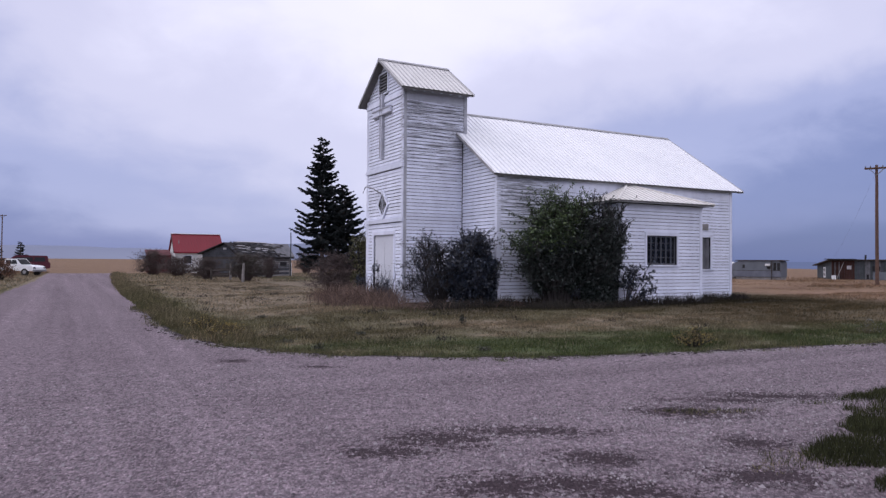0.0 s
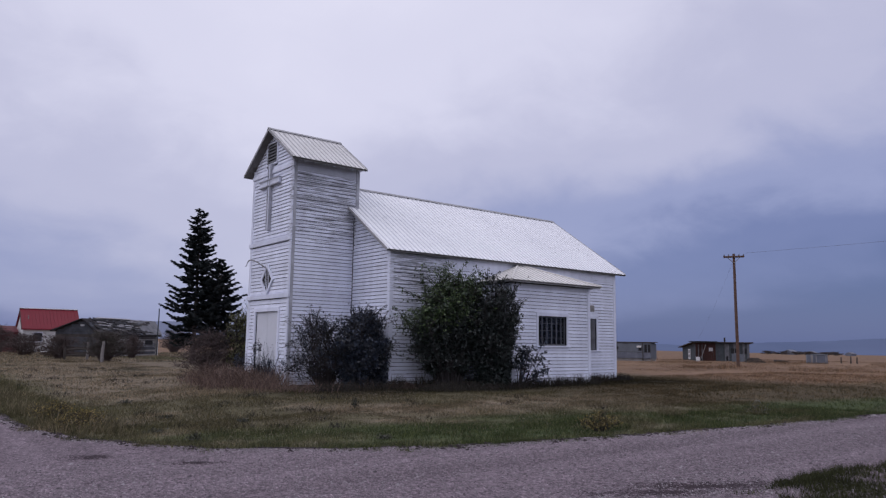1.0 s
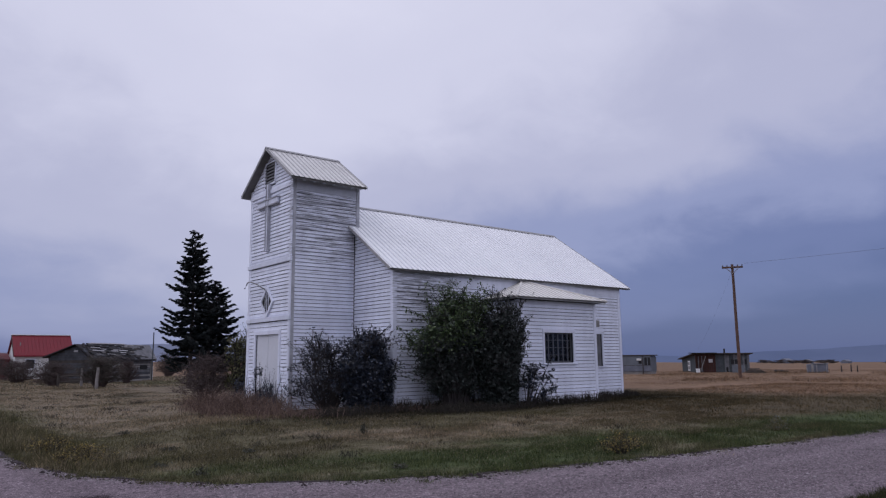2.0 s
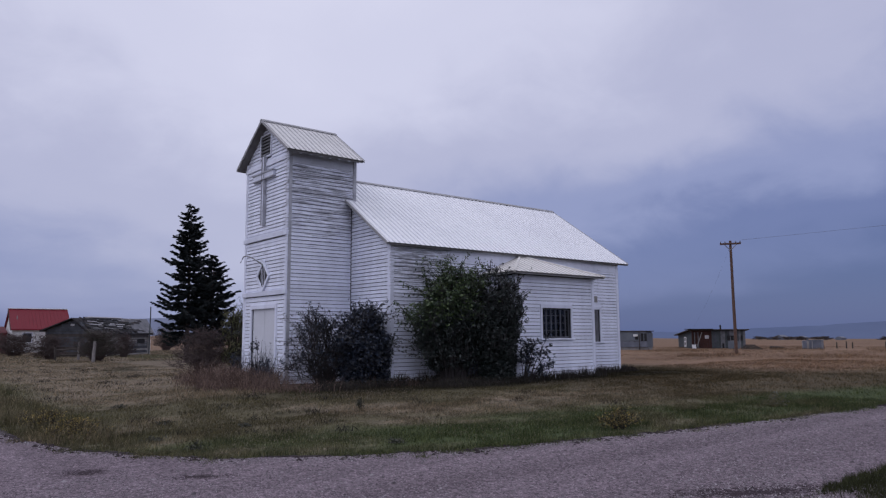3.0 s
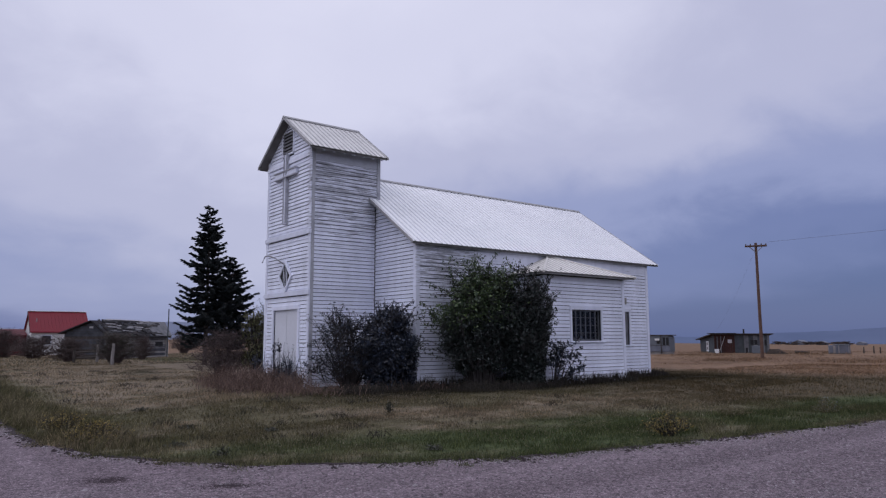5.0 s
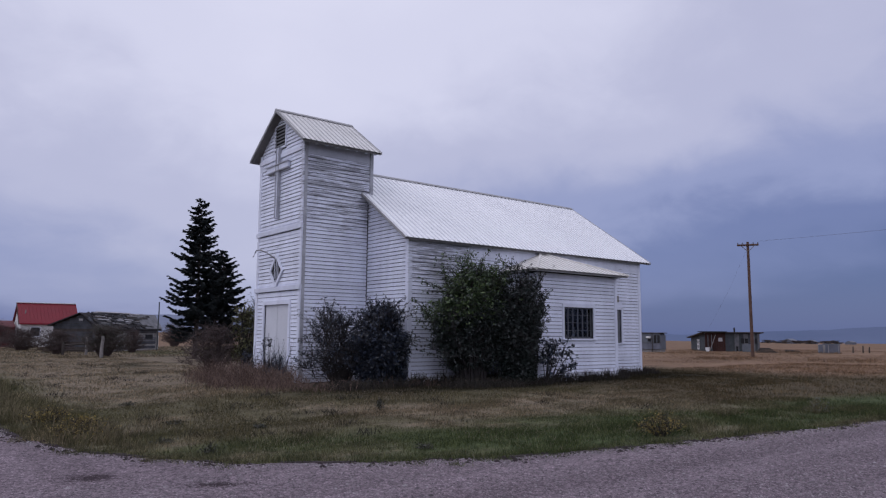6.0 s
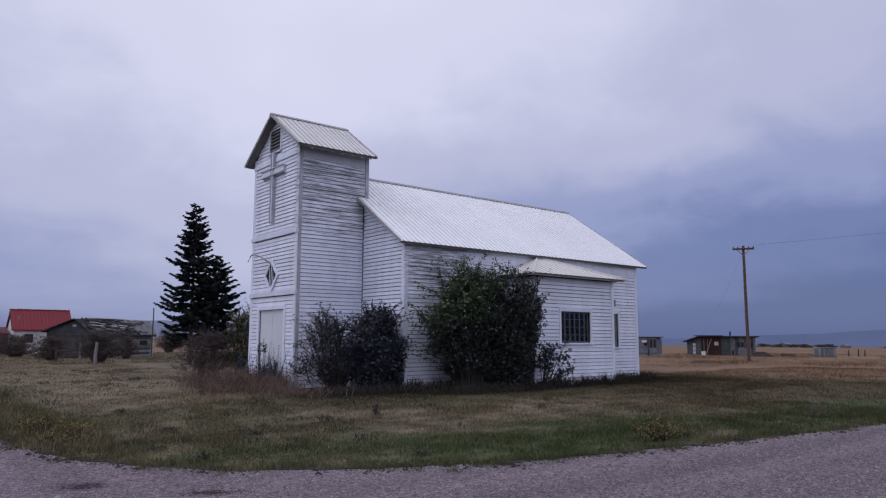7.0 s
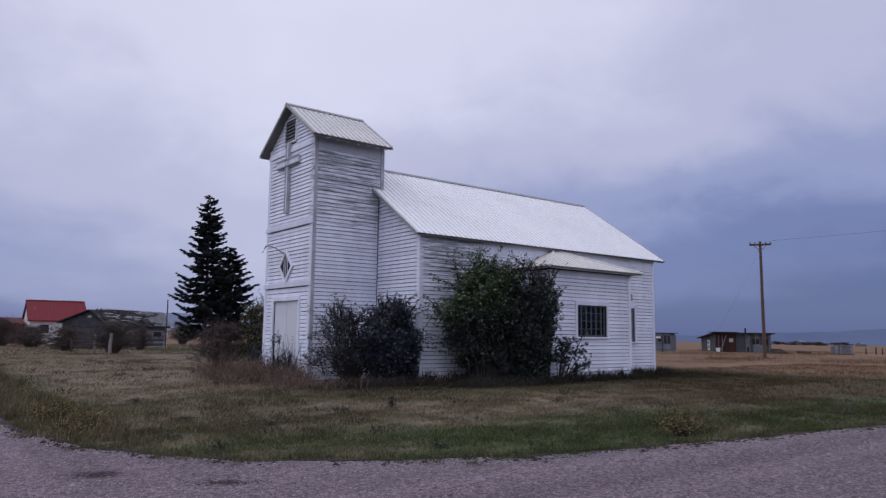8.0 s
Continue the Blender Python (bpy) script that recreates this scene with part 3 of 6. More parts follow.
def wall_boxes(axis, at, thick, lo, hi, z0, z1, holes=()):
    """A wall with rectangular holes: axis 0 faces along x (spans y), axis 1 faces along y (spans x)."""
    bm = bmesh.new()
    cuts = sorted({lo, hi, *[h[0] for h in holes], *[h[1] for h in holes]})
    for a, b in zip(cuts, cuts[1:]):
        spans, z = [], z0
        for h in sorted(h for h in holes if h[0] <= a and h[1] >= b):
            spans.append((z, h[2]))
            z = h[3]
        spans.append((z, z1))
        for s, e2 in spans:
            if e2 - s > 1e-4:
                p = sorted((at, at + thick))
                box(bm, (p[0], a, s) if axis == 0 else (a, p[0], s), (p[1], b, e2) if axis == 0 else (b, p[1], e2))
    bmesh.ops.remove_doubles(bm, verts=bm.verts, dist=1e-5)
    return bm


def clapboards(parent, axis, at, out, z0, z1, span, holes=(), seed=0):
    """Lapped boards on a wall. out: +1 or -1, the way the wall faces along its axis. span(z): the two ends at that height."""
    r = random.Random(seed)
    n = int((z1 - z0) / STEP)
    for i in range(n + 1):
        b, t = z0 + i * STEP, min(z0 + (i + 1) * STEP - 0.015, z1)
        if t - b < 0.03:
            continue
        (a0, a1), (c0, c1) = span(b), span(t)
        if a1 - a0 < 0.06 or c1 - c0 < 0.03:
            continue
        runs = [(a0, a1, c0, c1)]
        for h in holes:
            if h[2] < t - 0.02 and h[3] > b + 0.02:
                new_runs = []
                for s0, s1, u0, u1 in runs:
                    if h[0] >= s1 or h[1] <= s0:
                        new_runs.append((s0, s1, u0, u1))
                        continue
                    if h[0] - s0 > 0.05:
                        new_runs.append((s0, h[0], u0, h[0]))
                    if s1 - h[1] > 0.05:
                        new_runs.append((h[1], s1, h[1], u1))
                runs = new_runs
        for s0, s1, u0, u1 in runs:
            proud, lean = 0.032 + r.uniform(-0.004, 0.005), 0.012
            sag = r.uniform(-0.004, 0.004)
            bm = bmesh.new()
            co = []
            for u, zz, th in ((s0, b, 0.002), (s1, b + sag, 0.002), (s1, b + sag, proud), (s0, b, proud), (u0, t, 0.002), (u1, t, 0.002), (u1, t, lean), (u0, t, lean)):
                p = at + out * th
                co.append(bm.verts.new((p, u, zz) if axis == 0 else (u, p, zz)))
            for f in ((0, 1, 2, 3), (4, 7, 6, 5), (3, 2, 6, 7), (0, 4, 5, 1), (0, 3, 7, 4), (1, 5, 6, 2)):
                bm.faces.new([co[j] for j in f])
            part("clapboard", bm, M_SIDING, parent)


def trim_board(parent, lo, hi, name="corner_board", mat=None, label=""):
    return part(name, boxes((lo, hi), bevel=0.006), mat or M_TRIM, parent, label)


# nave walls
SIDE_WIN = (8.62, 9.55, 0.97, 2.15)
w = part("side_wall", wall_boxes(1, 0, 0.14, 0, NX, -0.3, EAVE, [SIDE_WIN]), M_SHEATH, church, "long clapboard wall with flaking white paint")
clapboards(w, 1, 0, -1, -0.122, EAVE - 0.34, lambda z: (0.11, NX - 0.11), [(SIDE_WIN[0] - 0.09, SIDE_WIN[1] + 0.09, SIDE_WIN[2] - 0.1, SIDE_WIN[3] + 0.1), (AX0, AX1, -1, AEAVE)], 1)
trim_board(w, (-0.03, -0.036, -0.26), (0.11, 0.0, EAVE))
trim_board(w, (0.11, -0.03, EAVE - 0.40), (NX - 0.11, 0.0, EAVE), "frieze_board")
trim_board(w, (NX - 0.11, -0.036, -0.26), (NX + 0.03, 0.0, EAVE))
bm = wall_boxes(0, 0, 0.14, 0.14, NY - 0.14, -0.3, EAVE)
prism(bm, [(0, EAVE), (NY, EAVE), (CY, RIDGE)], 0, 0, 0.14)
w = part("front_wall", bm, M_SHEATH, church, "white clapboard gable wall behind the tower")
clapboards(w, 0, 0, -1, -0.122, RIDGE, lambda z: (max(0.11, (z - EAVE) / (RIDGE - EAVE) * NY / 2), TY0 - 0.03), (), 2)
trim_board(w, (-0.036, -0.03, -0.26), (0.0, 0.11, EAVE + 0.03))
joined = bmesh.new()
for lo in np.arange(-0.122, EAVE - 0.1, STEP):
    box(joined, (-0.03, TY1, float(lo)), (-0.002, NY, float(lo) + STEP - 0.01))
part("far_siding", joined, M_SIDING, w, kind="stuff")
bm = wall_boxes(0, NX, -0.14, 0.14, NY - 0.14, -0.3, EAVE)
prism(bm, [(0, EAVE), (NY, EAVE), (CY, RIDGE)], 0, NX - 0.14, NX)
for lo in np.arange(-0.122, EAVE - 0.1, STEP):
    box(bm, (NX + 0.002, 0, float(lo)), (NX + 0.03, NY, float(lo) + STEP - 0.01))
part("rear_wall", bm, M_SIDING, church)
bm = wall_boxes(1, NY, -0.14, 0, NX, -0.3, EAVE)
for lo in np.arange(-0.122, EAVE - 0.1, STEP):
    box(bm, (0, NY + 0.002, float(lo)), (NX, NY + 0.03, float(lo) + STEP - 0.01))
part("north_wall", bm, M_SIDING, church)
part("stone_footing", boxes(((0.05, 0.05, -0.4), (NX - 0.05, NY - 0.05, 0.02))), M_GREYWOOD, church)


def window(parent, axis, at, out, a, b, z0, z1, bars):
    """A window in a hole: frame, sill, pane, bars."""
    def bx(u0, u1, t0, t1, s0, s1, bev=0.006):
        p = sorted((at + out * t0, at + out * t1))
        return ((p[0], u0, s0), (p[1], u1, s1)) if axis == 0 else ((u0, p[0], s0), (u1, p[1], s1))
    win = part("window", boxes(bx(a - 0.09, a, 0.0, 0.045, z0 - 0.02, z1 + 0.1), bx(b, b + 0.09, 0.0, 0.045, z0 - 0.02, z1 + 0.1), bx(a - 0.09, b + 0.09, 0.0, 0.05, z1, z1 + 0.11), bevel=0.004), M_TRIM, parent, "white board window surround")
    part("filler_board", boxes(bx(a - 0.09, b + 0.09, 0.0, 0.014, z1 + 0.11, z1 + 0.225)), M_SIDING, win)
    part("filler_board", boxes(bx(a - 0.09, b + 0.09, 0.0, 0.014, z0 - 0.19, z0 - 0.07)), M_SIDING, win)
    part("window_sill", boxes(bx(a - 0.13, b + 0.13, 0.0, 0.085, z0 - 0.07, z0 - 0.015), bevel=0.006), M_TRIM, win)
    part("window_frame", boxes(bx(a, a + 0.04, -0.10, -0.05, z0, z1), bx(b - 0.04, b, -0.10, -0.05, z0, z1), bx(a, b, -0.10, -0.05, z0 - 0.015, z0 + 0.04), bx(a, b, -0.10, -0.05, z1 - 0.04, z1)), M_BAR, win)
    pane = part("pane", boxes(bx(a + 0.03, b - 0.03, -0.09, -0.082, z0 + 0.03, z1 - 0.03)), M_GLASS, win, "dusty dark glass")
    pane.visible_shadow = False
    nv, nh = bars
    for i in range(1, nv):
        u = a + (b - a) * i / nv
        part("bar", boxes(bx(u - 0.014, u + 0.014, -0.045, -0.02, z0, z1)), M_BAR, win)
    for i in range(1, nh):
        s = z0 + (z1 - z0) * i / nh
        part("bar", boxes(bx(a, b, -0.07, -0.06, s - 0.007, s + 0.007)), M_BAR, win)
    return win


win = window(church, 1, 0, -1, *SIDE_WIN, (4, 3))
part("shutter_board", boxes(((SIDE_WIN[0] + 0.02, 0.02, SIDE_WIN[2]), (SIDE_WIN[1] - 0.02, 0.035, SIDE_WIN[3]))), M_OLDGREY, win, "grey board behind the bars")
part("vent_patch", boxes(((9.0, -0.05, 2.42), (9.42, -0.005, 2.66)), bevel=0.01), M_GREYWOOD, church, "loose grey board over a broken vent")

# roof sheets with raised ribs
def sheet(width, length, rib=0.23, thick=0.004):
    """A ribbed metal roofing sheet: lies in x (width) and y (length, up the slope)."""
    prof, x = [(0, 0)], 0.0
    while x + rib <= width + 1e-6:
        for dx, h in ((rib * 0.5 - 0.024, 0), (rib * 0.5 - 0.012, 0.02), (rib * 0.5 + 0.012, 0.02), (rib * 0.5 + 0.024, 0)):
            prof.append((x + dx, h))
        x += rib
    prof.append((width, 0))
    bm = bmesh.new()
    rows = [[bm.verts.new((u, y, h + dz)) for u, h in prof] for y, dz in ((0, 0), (length, 0), (length, -thick), (0, -thick))]
    for a in range(4):
        ra, rb = rows[a], rows[(a + 1) % 4]
        for i in range(len(prof) - 1):
            bm.faces.new((ra[i], ra[i + 1], rb[i + 1], rb[i]))
    return bm


def gable_roof(parent, name, x0, x1, y_eave, y_ridge, z_eave, z_ridge, panel, label, metal, rib):
    """Both slopes of a roof over a ridge along x, sheet by sheet, with deck, ridge cap and rake boards."""
    half, drop = y_ridge - y_eave, z_ridge - z_eave
    length, ang = math.hypot(half, drop), math.atan2(drop, half)
    deck = bmesh.new()
    prism(deck, [(y_eave + 0.03, z_eave - 0.075), (y_ridge, z_ridge - 0.075), (2 * y_ridge - y_eave - 0.03, z_eave - 0.075), (2 * y_ridge - y_eave - 0.03, z_eave - 0.015), (y_ridge, z_ridge - 0.015), (y_eave + 0.03, z_eave - 0.015)], 0, x0 + 0.03, x1 - 0.03)
    roof = part(name, deck, M_SOFFIT, parent, label)
    n = max(1, round((x1 - x0) / panel))
    wd = (x1 - x0) / n
    data = mesh_of(sheet(wd, length, wd / round(wd / rib)), "roof_sheet", metal)
    # grey rib faces carry the ribbing's shade lines in their colour
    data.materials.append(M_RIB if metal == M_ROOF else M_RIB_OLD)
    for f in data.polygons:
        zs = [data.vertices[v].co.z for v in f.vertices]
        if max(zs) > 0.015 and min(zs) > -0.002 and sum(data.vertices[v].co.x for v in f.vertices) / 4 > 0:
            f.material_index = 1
    for i in range(n):
        o = part("roof_sheet", data, None, roof)
        o.matrix_local = Matrix.Translation((x0 + i * wd, y_eave, z_eave)) @ Matrix.Rotation(ang, 4, "X") @ Matrix.Translation((0, -0.02, 0.001 * (i % 2)))
        o = part("roof_sheet", data, None, roof)
        o.matrix_local = Matrix.Translation((x0 + (i + 1) * wd, 2 * y_ridge - y_eave, z_eave)) @ Matrix.Rotation(math.pi, 4, "Z") @ Matrix.Rotation(ang, 4, "X") @ Matrix.Translation((0, -0.02, 0.001 * (i % 2)))
    cap = bmesh.new()
    g = drop / half
    prism(cap, [(y_ridge - 0.10, z_ridge - 0.10 * g + 0.03), (y_ridge, z_ridge + 0.04), (y_ridge + 0.10, z_ridge - 0.10 * g + 0.03), (y_ridge + 0.10, z_ridge - 0.10 * g + 0.036), (y_ridge, z_ridge + 0.048), (y_ridge - 0.10, z_ridge - 0.10 * g + 0.036)], 0, x0 - 0.01, x1 + 0.01)
    part("ridge_cap", cap, M_RAKE, roof)
    for xa in (x0 - 0.004, x1 - 0.021):
        for s in (1, -1):
            rk = bmesh.new()
            prism(rk, [(y_ridge, z_ridge + 0.02), (y_ridge - s * half, z_eave + 0.02), (y_ridge - s * half, z_eave - 0.07), (y_ridge, z_ridge - 0.07)], 0, xa, xa + 0.025)
            part("rake_board", rk, M_RAKE, roof)
    return roof


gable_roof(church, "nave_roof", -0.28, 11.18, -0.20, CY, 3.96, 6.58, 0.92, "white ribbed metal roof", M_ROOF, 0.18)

# tower
VENT = (CY + 0.10 - 0.36, CY + 0.10 + 0.36, 7.00, 7.68)
DOOR = (2.87, 4.55, 0.12, 2.08)


def tower_top(z):
    k2 = max(0.0, (z - TEAVE) / (TRIDGE - TEAVE)) * (TY1 - TY0) / 2
    return (TY0 + max(0.10, k2), TY1 - max(0.10, k2))


bm = wall_boxes(0, TX, 0.12, TY0 + 0.12, TY1 - 0.12, -0.32, TEAVE, [DOOR])
prism(bm, [(TY0, TEAVE), (TY1, TEAVE), ((TY0 + TY1) / 2, TRIDGE)], 0, TX, TX + 0.12)
w = part("tower_front", bm, M_SHEATH, church, "white clapboard tower face with two belt boards")
holes = [(DOOR[0] - 0.12, DOOR[1] + 0.12, -1, DOOR[3] + 0.14), (VENT[0] - 0.06, VENT[1] + 0.06, VENT[2] - 0.06, VENT[3] + 0.05), (TY0, TY1, 2.45, 2.63), (TY0, TY1, 4.23, 4.42), (TY0, TY1, 6.62, 6.77)]
clapboards(w, 0, TX, -1, -0.173, TRIDGE - 0.06, tower_top, holes, 3)
trim_board(w, (TX - 0.04, TY0 - 0.036, -0.28), (TX, TY0 + 0.10, TEAVE))
trim_board(w, (TX - 0.04, TY1 - 0.10, -0.28), (TX, TY1 + 0.036, TEAVE))
for z0, h in ((2.485, 0.14), (4.27, 0.14), (6.63, 0.13)):
    # the belt boards stand off; the open dark joint below stands for their shadow
    trim_board(w, (TX - (0.075 if h == 0.14 else 0.055), TY0 - 0.06, z0), (TX - 0.001, TY1 + 0.06, z0 + h), "belt_board")
    part("belt_backing", boxes(((TX - 0.014, TY0 + 0.1, z0 + 0.01), (TX - 0.001, TY1 - 0.1, z0 + h + 0.135))), M_SIDING, w)
    part("belt_backing", boxes(((TX - 0.014, TY0 + 0.1, z0 - 0.145), (TX - 0.001, TY1 - 0.1, z0 - 0.026))), M_SIDING, w)
w = part("tower_side", wall_boxes(1, TY0, 0.12, TX, TXB, -0.32, TEAVE), M_SHEATH, church, "tower side with the paint worn to grey wood")
clapboards(w, 1, TY0, -1, -0.173, TEAVE - 0.46, lambda z: (TX + 0.10, -0.046 if z < 5.3 else TXB - 0.09), (), 4)
trim_board(w, (TX, TY0 - 0.045, -0.28), (TX + 0.10, TY0, TEAVE), "corner_board", M_TRIM_WORN_SHADE, "corner board worn to grey wood")
trim_board(w, (TXB - 0.09, TY0 - 0.05, 5.42), (TXB + 0.03, TY0, TEAVE), "corner_board", M_TRIM_WORN_SHADE, "corner board worn to grey wood")
trim_board(w, (TX + 0.1, TY0 - 0.026, TEAVE - 0.46), (TXB - 0.09, TY0, TEAVE), "frieze_board", M_FRIEZE, "smooth frieze board, greyer than the siding")
bm = wall_boxes(1, TY1, -0.12, TX, TXB, -0.32, TEAVE)
for lo in np.arange(-0.173, TEAVE - 0.1, STEP):
    box(bm, (TX, TY1 + 0.002, float(lo)), (TXB, TY1 + 0.03, float(lo) + STEP - 0.01))
part("tower_north_side", bm, M_SIDING, church)
bm = wall_boxes(0, TXB, -0.12, TY0 + 0.12, TY1 - 0.12, 4.5, TEAVE)
prism(bm, [(TY0, TEAVE), (TY1, TEAVE), ((TY0 + TY1) / 2, TRIDGE)], 0, TXB - 0.12, TXB)
part("tower_back", bm, M_SIDING, church)
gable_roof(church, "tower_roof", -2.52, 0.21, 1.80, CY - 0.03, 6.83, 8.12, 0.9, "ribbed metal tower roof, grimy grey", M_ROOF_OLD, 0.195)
for i in range(7):
    x = TX + 0.2 + i * 0.34
    part("rafter_tail", boxes(((x, 1.845, 6.742), (x + 0.05, 1.93, 6.79)), bevel=0.004), M_TRIM, church, "white rafter end")

# louvred vent, cross, diamond window, lamp bracket, doors
vent = part("louvre_vent", boxes(((TX - 0.05, VENT[0] - 0.06, VENT[2] - 0.05), (TX, VENT[0], VENT[3] + 0.05)), ((TX - 0.05, VENT[1], VENT[2] - 0.05), (TX, VENT[1] + 0.06, VENT[3] + 0.05)), ((TX - 0.05, VENT[0], VENT[3]), (TX, VENT[1], VENT[3] + 0.05)), ((TX - 0.06, VENT[0] - 0.06, VENT[2] - 0.06), (TX, VENT[1] + 0.06, VENT[2])), bevel=0.004), M_TRIM, church, "weathered wooden louvre vent")
part("backing", boxes(((TX - 0.004, VENT[0], VENT[2]), (TX - 0.001, VENT[1], VENT[3]))), M_DARK, vent)
for i in range(6):
    z = VENT[2] + 0.03 + i * 0.108
    bm = bmesh.new()
    prism(bm, [(TX - 0.05, z), (TX - 0.04, z - 0.004), (TX - 0.006, z + 0.066), (TX - 0.014, z + 0.072)], 1, VENT[0], VENT[1])
    part("louvre", bm, M_OLDGREY, vent)
XY = CY + 0.10
cross = part("cross", boxes(((TX - 0.10, XY - 0.07, 4.75), (TX - 0.02, XY + 0.07, 6.96)), bevel=0.008), M_TRIM, church, "flat wooden cross edged with grey strips for shade")
part("cross_arm", boxes(((TX - 0.112, XY - 0.74, 6.24), (TX - 0.03, XY + 0.74, 6.42)), bevel=0.008), M_TRIM, cross)
# grey strips stand for the shadowed edges of the cross
for s in (-1, 1):
    part("cross_edge", boxes(((TX - 0.13, XY + s * 0.08 - 0.015, 4.74), (TX - 0.02, XY + s * 0.08 + 0.015, 6.97))), M_TRIM_WORN_SHADE, cross)
    part("arm_edge", boxes(((TX - 0.14, XY - 0.76, 6.33 + s * 0.10 - 0.015), (TX - 0.02, XY + 0.76, 6.33 + s * 0.10 + 0.015))), M_TRIM_WORN_SHADE, cross)
DY, DZ, DW, DH = CY + 0.05, 3.11, 0.36, 0.40


def diamond(r, t0, t1, hole=0.0):
    bm = bmesh.new()
    pts = [(DY - DW * r, DZ), (DY, DZ - DH * r), (DY + DW * r, DZ), (DY, DZ + DH * r)]
    if not hole:
        return prism(bm, pts, 0, TX - t1, TX - t0)
    inn = [(DY - DW * hole, DZ), (DY, DZ - DH * hole), (DY + DW * hole, DZ), (DY, DZ + DH * hole)]
    for i in range(4):
        j = (i + 1) % 4
        prism(bm, [pts[i], pts[j], inn[j], inn[i]], 0, TX - t1, TX - t0)
    return bm


dia = part("diamond_window", diamond(1.34, 0.03, 0.075, 1.02), M_TRIM, church, "small diamond window with white frame")
part("pane", diamond(1.02, 0.034, 0.04), M_DARK, dia)
for i in range(-1, 2):
    u = i * 0.12
    hh = DH * 0.92 * (1 - abs(u) / (DW * 0.95))
    part("muntin", boxes(((TX - 0.055, DY + u - 0.010, DZ - hh), (TX - 0.041, DY + u + 0.010, DZ + hh))), M_TRIM, dia)
bm = bmesh.new()
arc = [(TX - 0.03, DY + 0.05, DZ + 0.36)] + [(TX - 0.12 - 0.30 * math.sin(a), DY + 0.12 + 0.46 * (1 - math.cos(a)), DZ + 0.42 + 0.24 * math.sin(a)) for a in (0.2, 0.6, 1.0, 1.4, 1.8, 2.1)]
arc.append((arc[-1][0] - 0.05, arc[-1][1] + 0.06, arc[-1][2] - 0.16))
lamp = part("lamp_bracket", tube(bm, arc, [0.02] * len(arc), 6), M_STEEL, church, "bent pipe gooseneck over the door")
door = part("double_door", boxes(((TX + 0.02, DOOR[0], DOOR[2]), (TX + 0.06, (DOOR[0] + DOOR[1]) / 2 - 0.014, DOOR[3])), bevel=0.005), M_DOOR, church, "plain white double door, shut")
part("door_leaf", boxes(((TX + 0.025, (DOOR[0] + DOOR[1]) / 2 + 0.014, DOOR[2]), (TX + 0.065, DOOR[1], DOOR[3])), bevel=0.005), M_DOOR, door)
part("door_frame", boxes(((TX - 0.045, DOOR[0] - 0.12, -0.28), (TX + 0.02, DOOR[0], DOOR[3] + 0.13)), ((TX - 0.045, DOOR[1], -0.28), (TX + 0.02, DOOR[1] + 0.12, DOOR[3] + 0.13)), ((TX - 0.05, DOOR[0], DOOR[3]), (TX + 0.02, DOOR[1], DOOR[3] + 0.13)), bevel=0.005), M_TRIM, door)
part("threshold", boxes(((TX - 0.16, DOOR[0] - 0.12, -0.28), (TX + 0.06, DOOR[1] + 0.12, DOOR[2])), bevel=0.01), M_GREYWOOD, door)

# side annex
WIN = (5.02, 6.40, 1.13, 2.09)
w = part("annex_front", wall_boxes(1, AY, 0.12, AX0, AX1, -0.32, AEAVE, [WIN]), M_SHEATH, church, "white clapboard side room")
clapboards(w, 1, AY, -1, -0.172, AEAVE - 0.14, lambda z: (AX0 + 0.10, AX1 - 0.10), [(WIN[0] - 0.09, WIN[1] + 0.09, WIN[2] - 0.07, WIN[3] + 0.11)], 5)
trim_board(w, (AX0 - 0.03, AY - 0.036, -0.28), (AX0 + 0.10, AY, AEAVE))
trim_board(w, (AX1 - 0.10, AY - 0.036, -0.28), (AX1 + 0.03, AY, AEAVE))
trim_board(w, (AX0 + 0.10, AY - 0.028, AEAVE - 0.14), (AX1 - 0.10, AY, AEAVE), "frieze_board")
w = part("annex_west", wall_boxes(0, AX0, 0.12, AY + 0.12, 0, -0.32, AEAVE), M_SHEATH, church)
clapboards(w, 0, AX0, -1, -0.172, AEAVE, lambda z: (AY + 0.10, -0.03), (), 6)
trim_board(w, (AX0 - 0.036, AY, -0.28), (AX0, AY + 0.10, AEAVE))
w = part("annex_east", wall_boxes(0, AX1, -0.12, AY + 0.12, 0, -0.32, AEAVE), M_SHEATH, church)
clapboards(w, 0, AX1, 1, -0.172, AEAVE, lambda z: (AY + 0.10, -0.03), (), 7)
window(church, 1, AY, -1, *WIN, (6, 4))
ax0, ax1, ay, az, pk = AX0 - 0.3, AX1 + 0.33, AY - 0.3, AEAVE + 0.08, (5.36, -0.02, 3.90)
deck = bmesh.new()
low = [deck.verts.new(p) for p in ((ax0 + 0.02, -0.02, az - 0.05), (ax0 + 0.02, ay + 0.02, az - 0.05), (ax1 - 0.02, ay + 0.02, az - 0.05), (ax1 - 0.02, -0.02, az - 0.05))]
top = [deck.verts.new((v.co.x, v.co.y, az - 0.01)) for v in low]
tip = deck.verts.new((pk[0], pk[1], pk[2] - 0.02))
deck.faces.new(low)
for i in range(4):
    j = (i + 1) % 4
    deck.faces.new((low[i], low[j], top[j], top[i]))
    deck.faces.new((top[i], top[j], tip))
aroof = part("annex_roof", deck, M_SOFFIT, church, "hipped metal roof of the side room, grimy white")


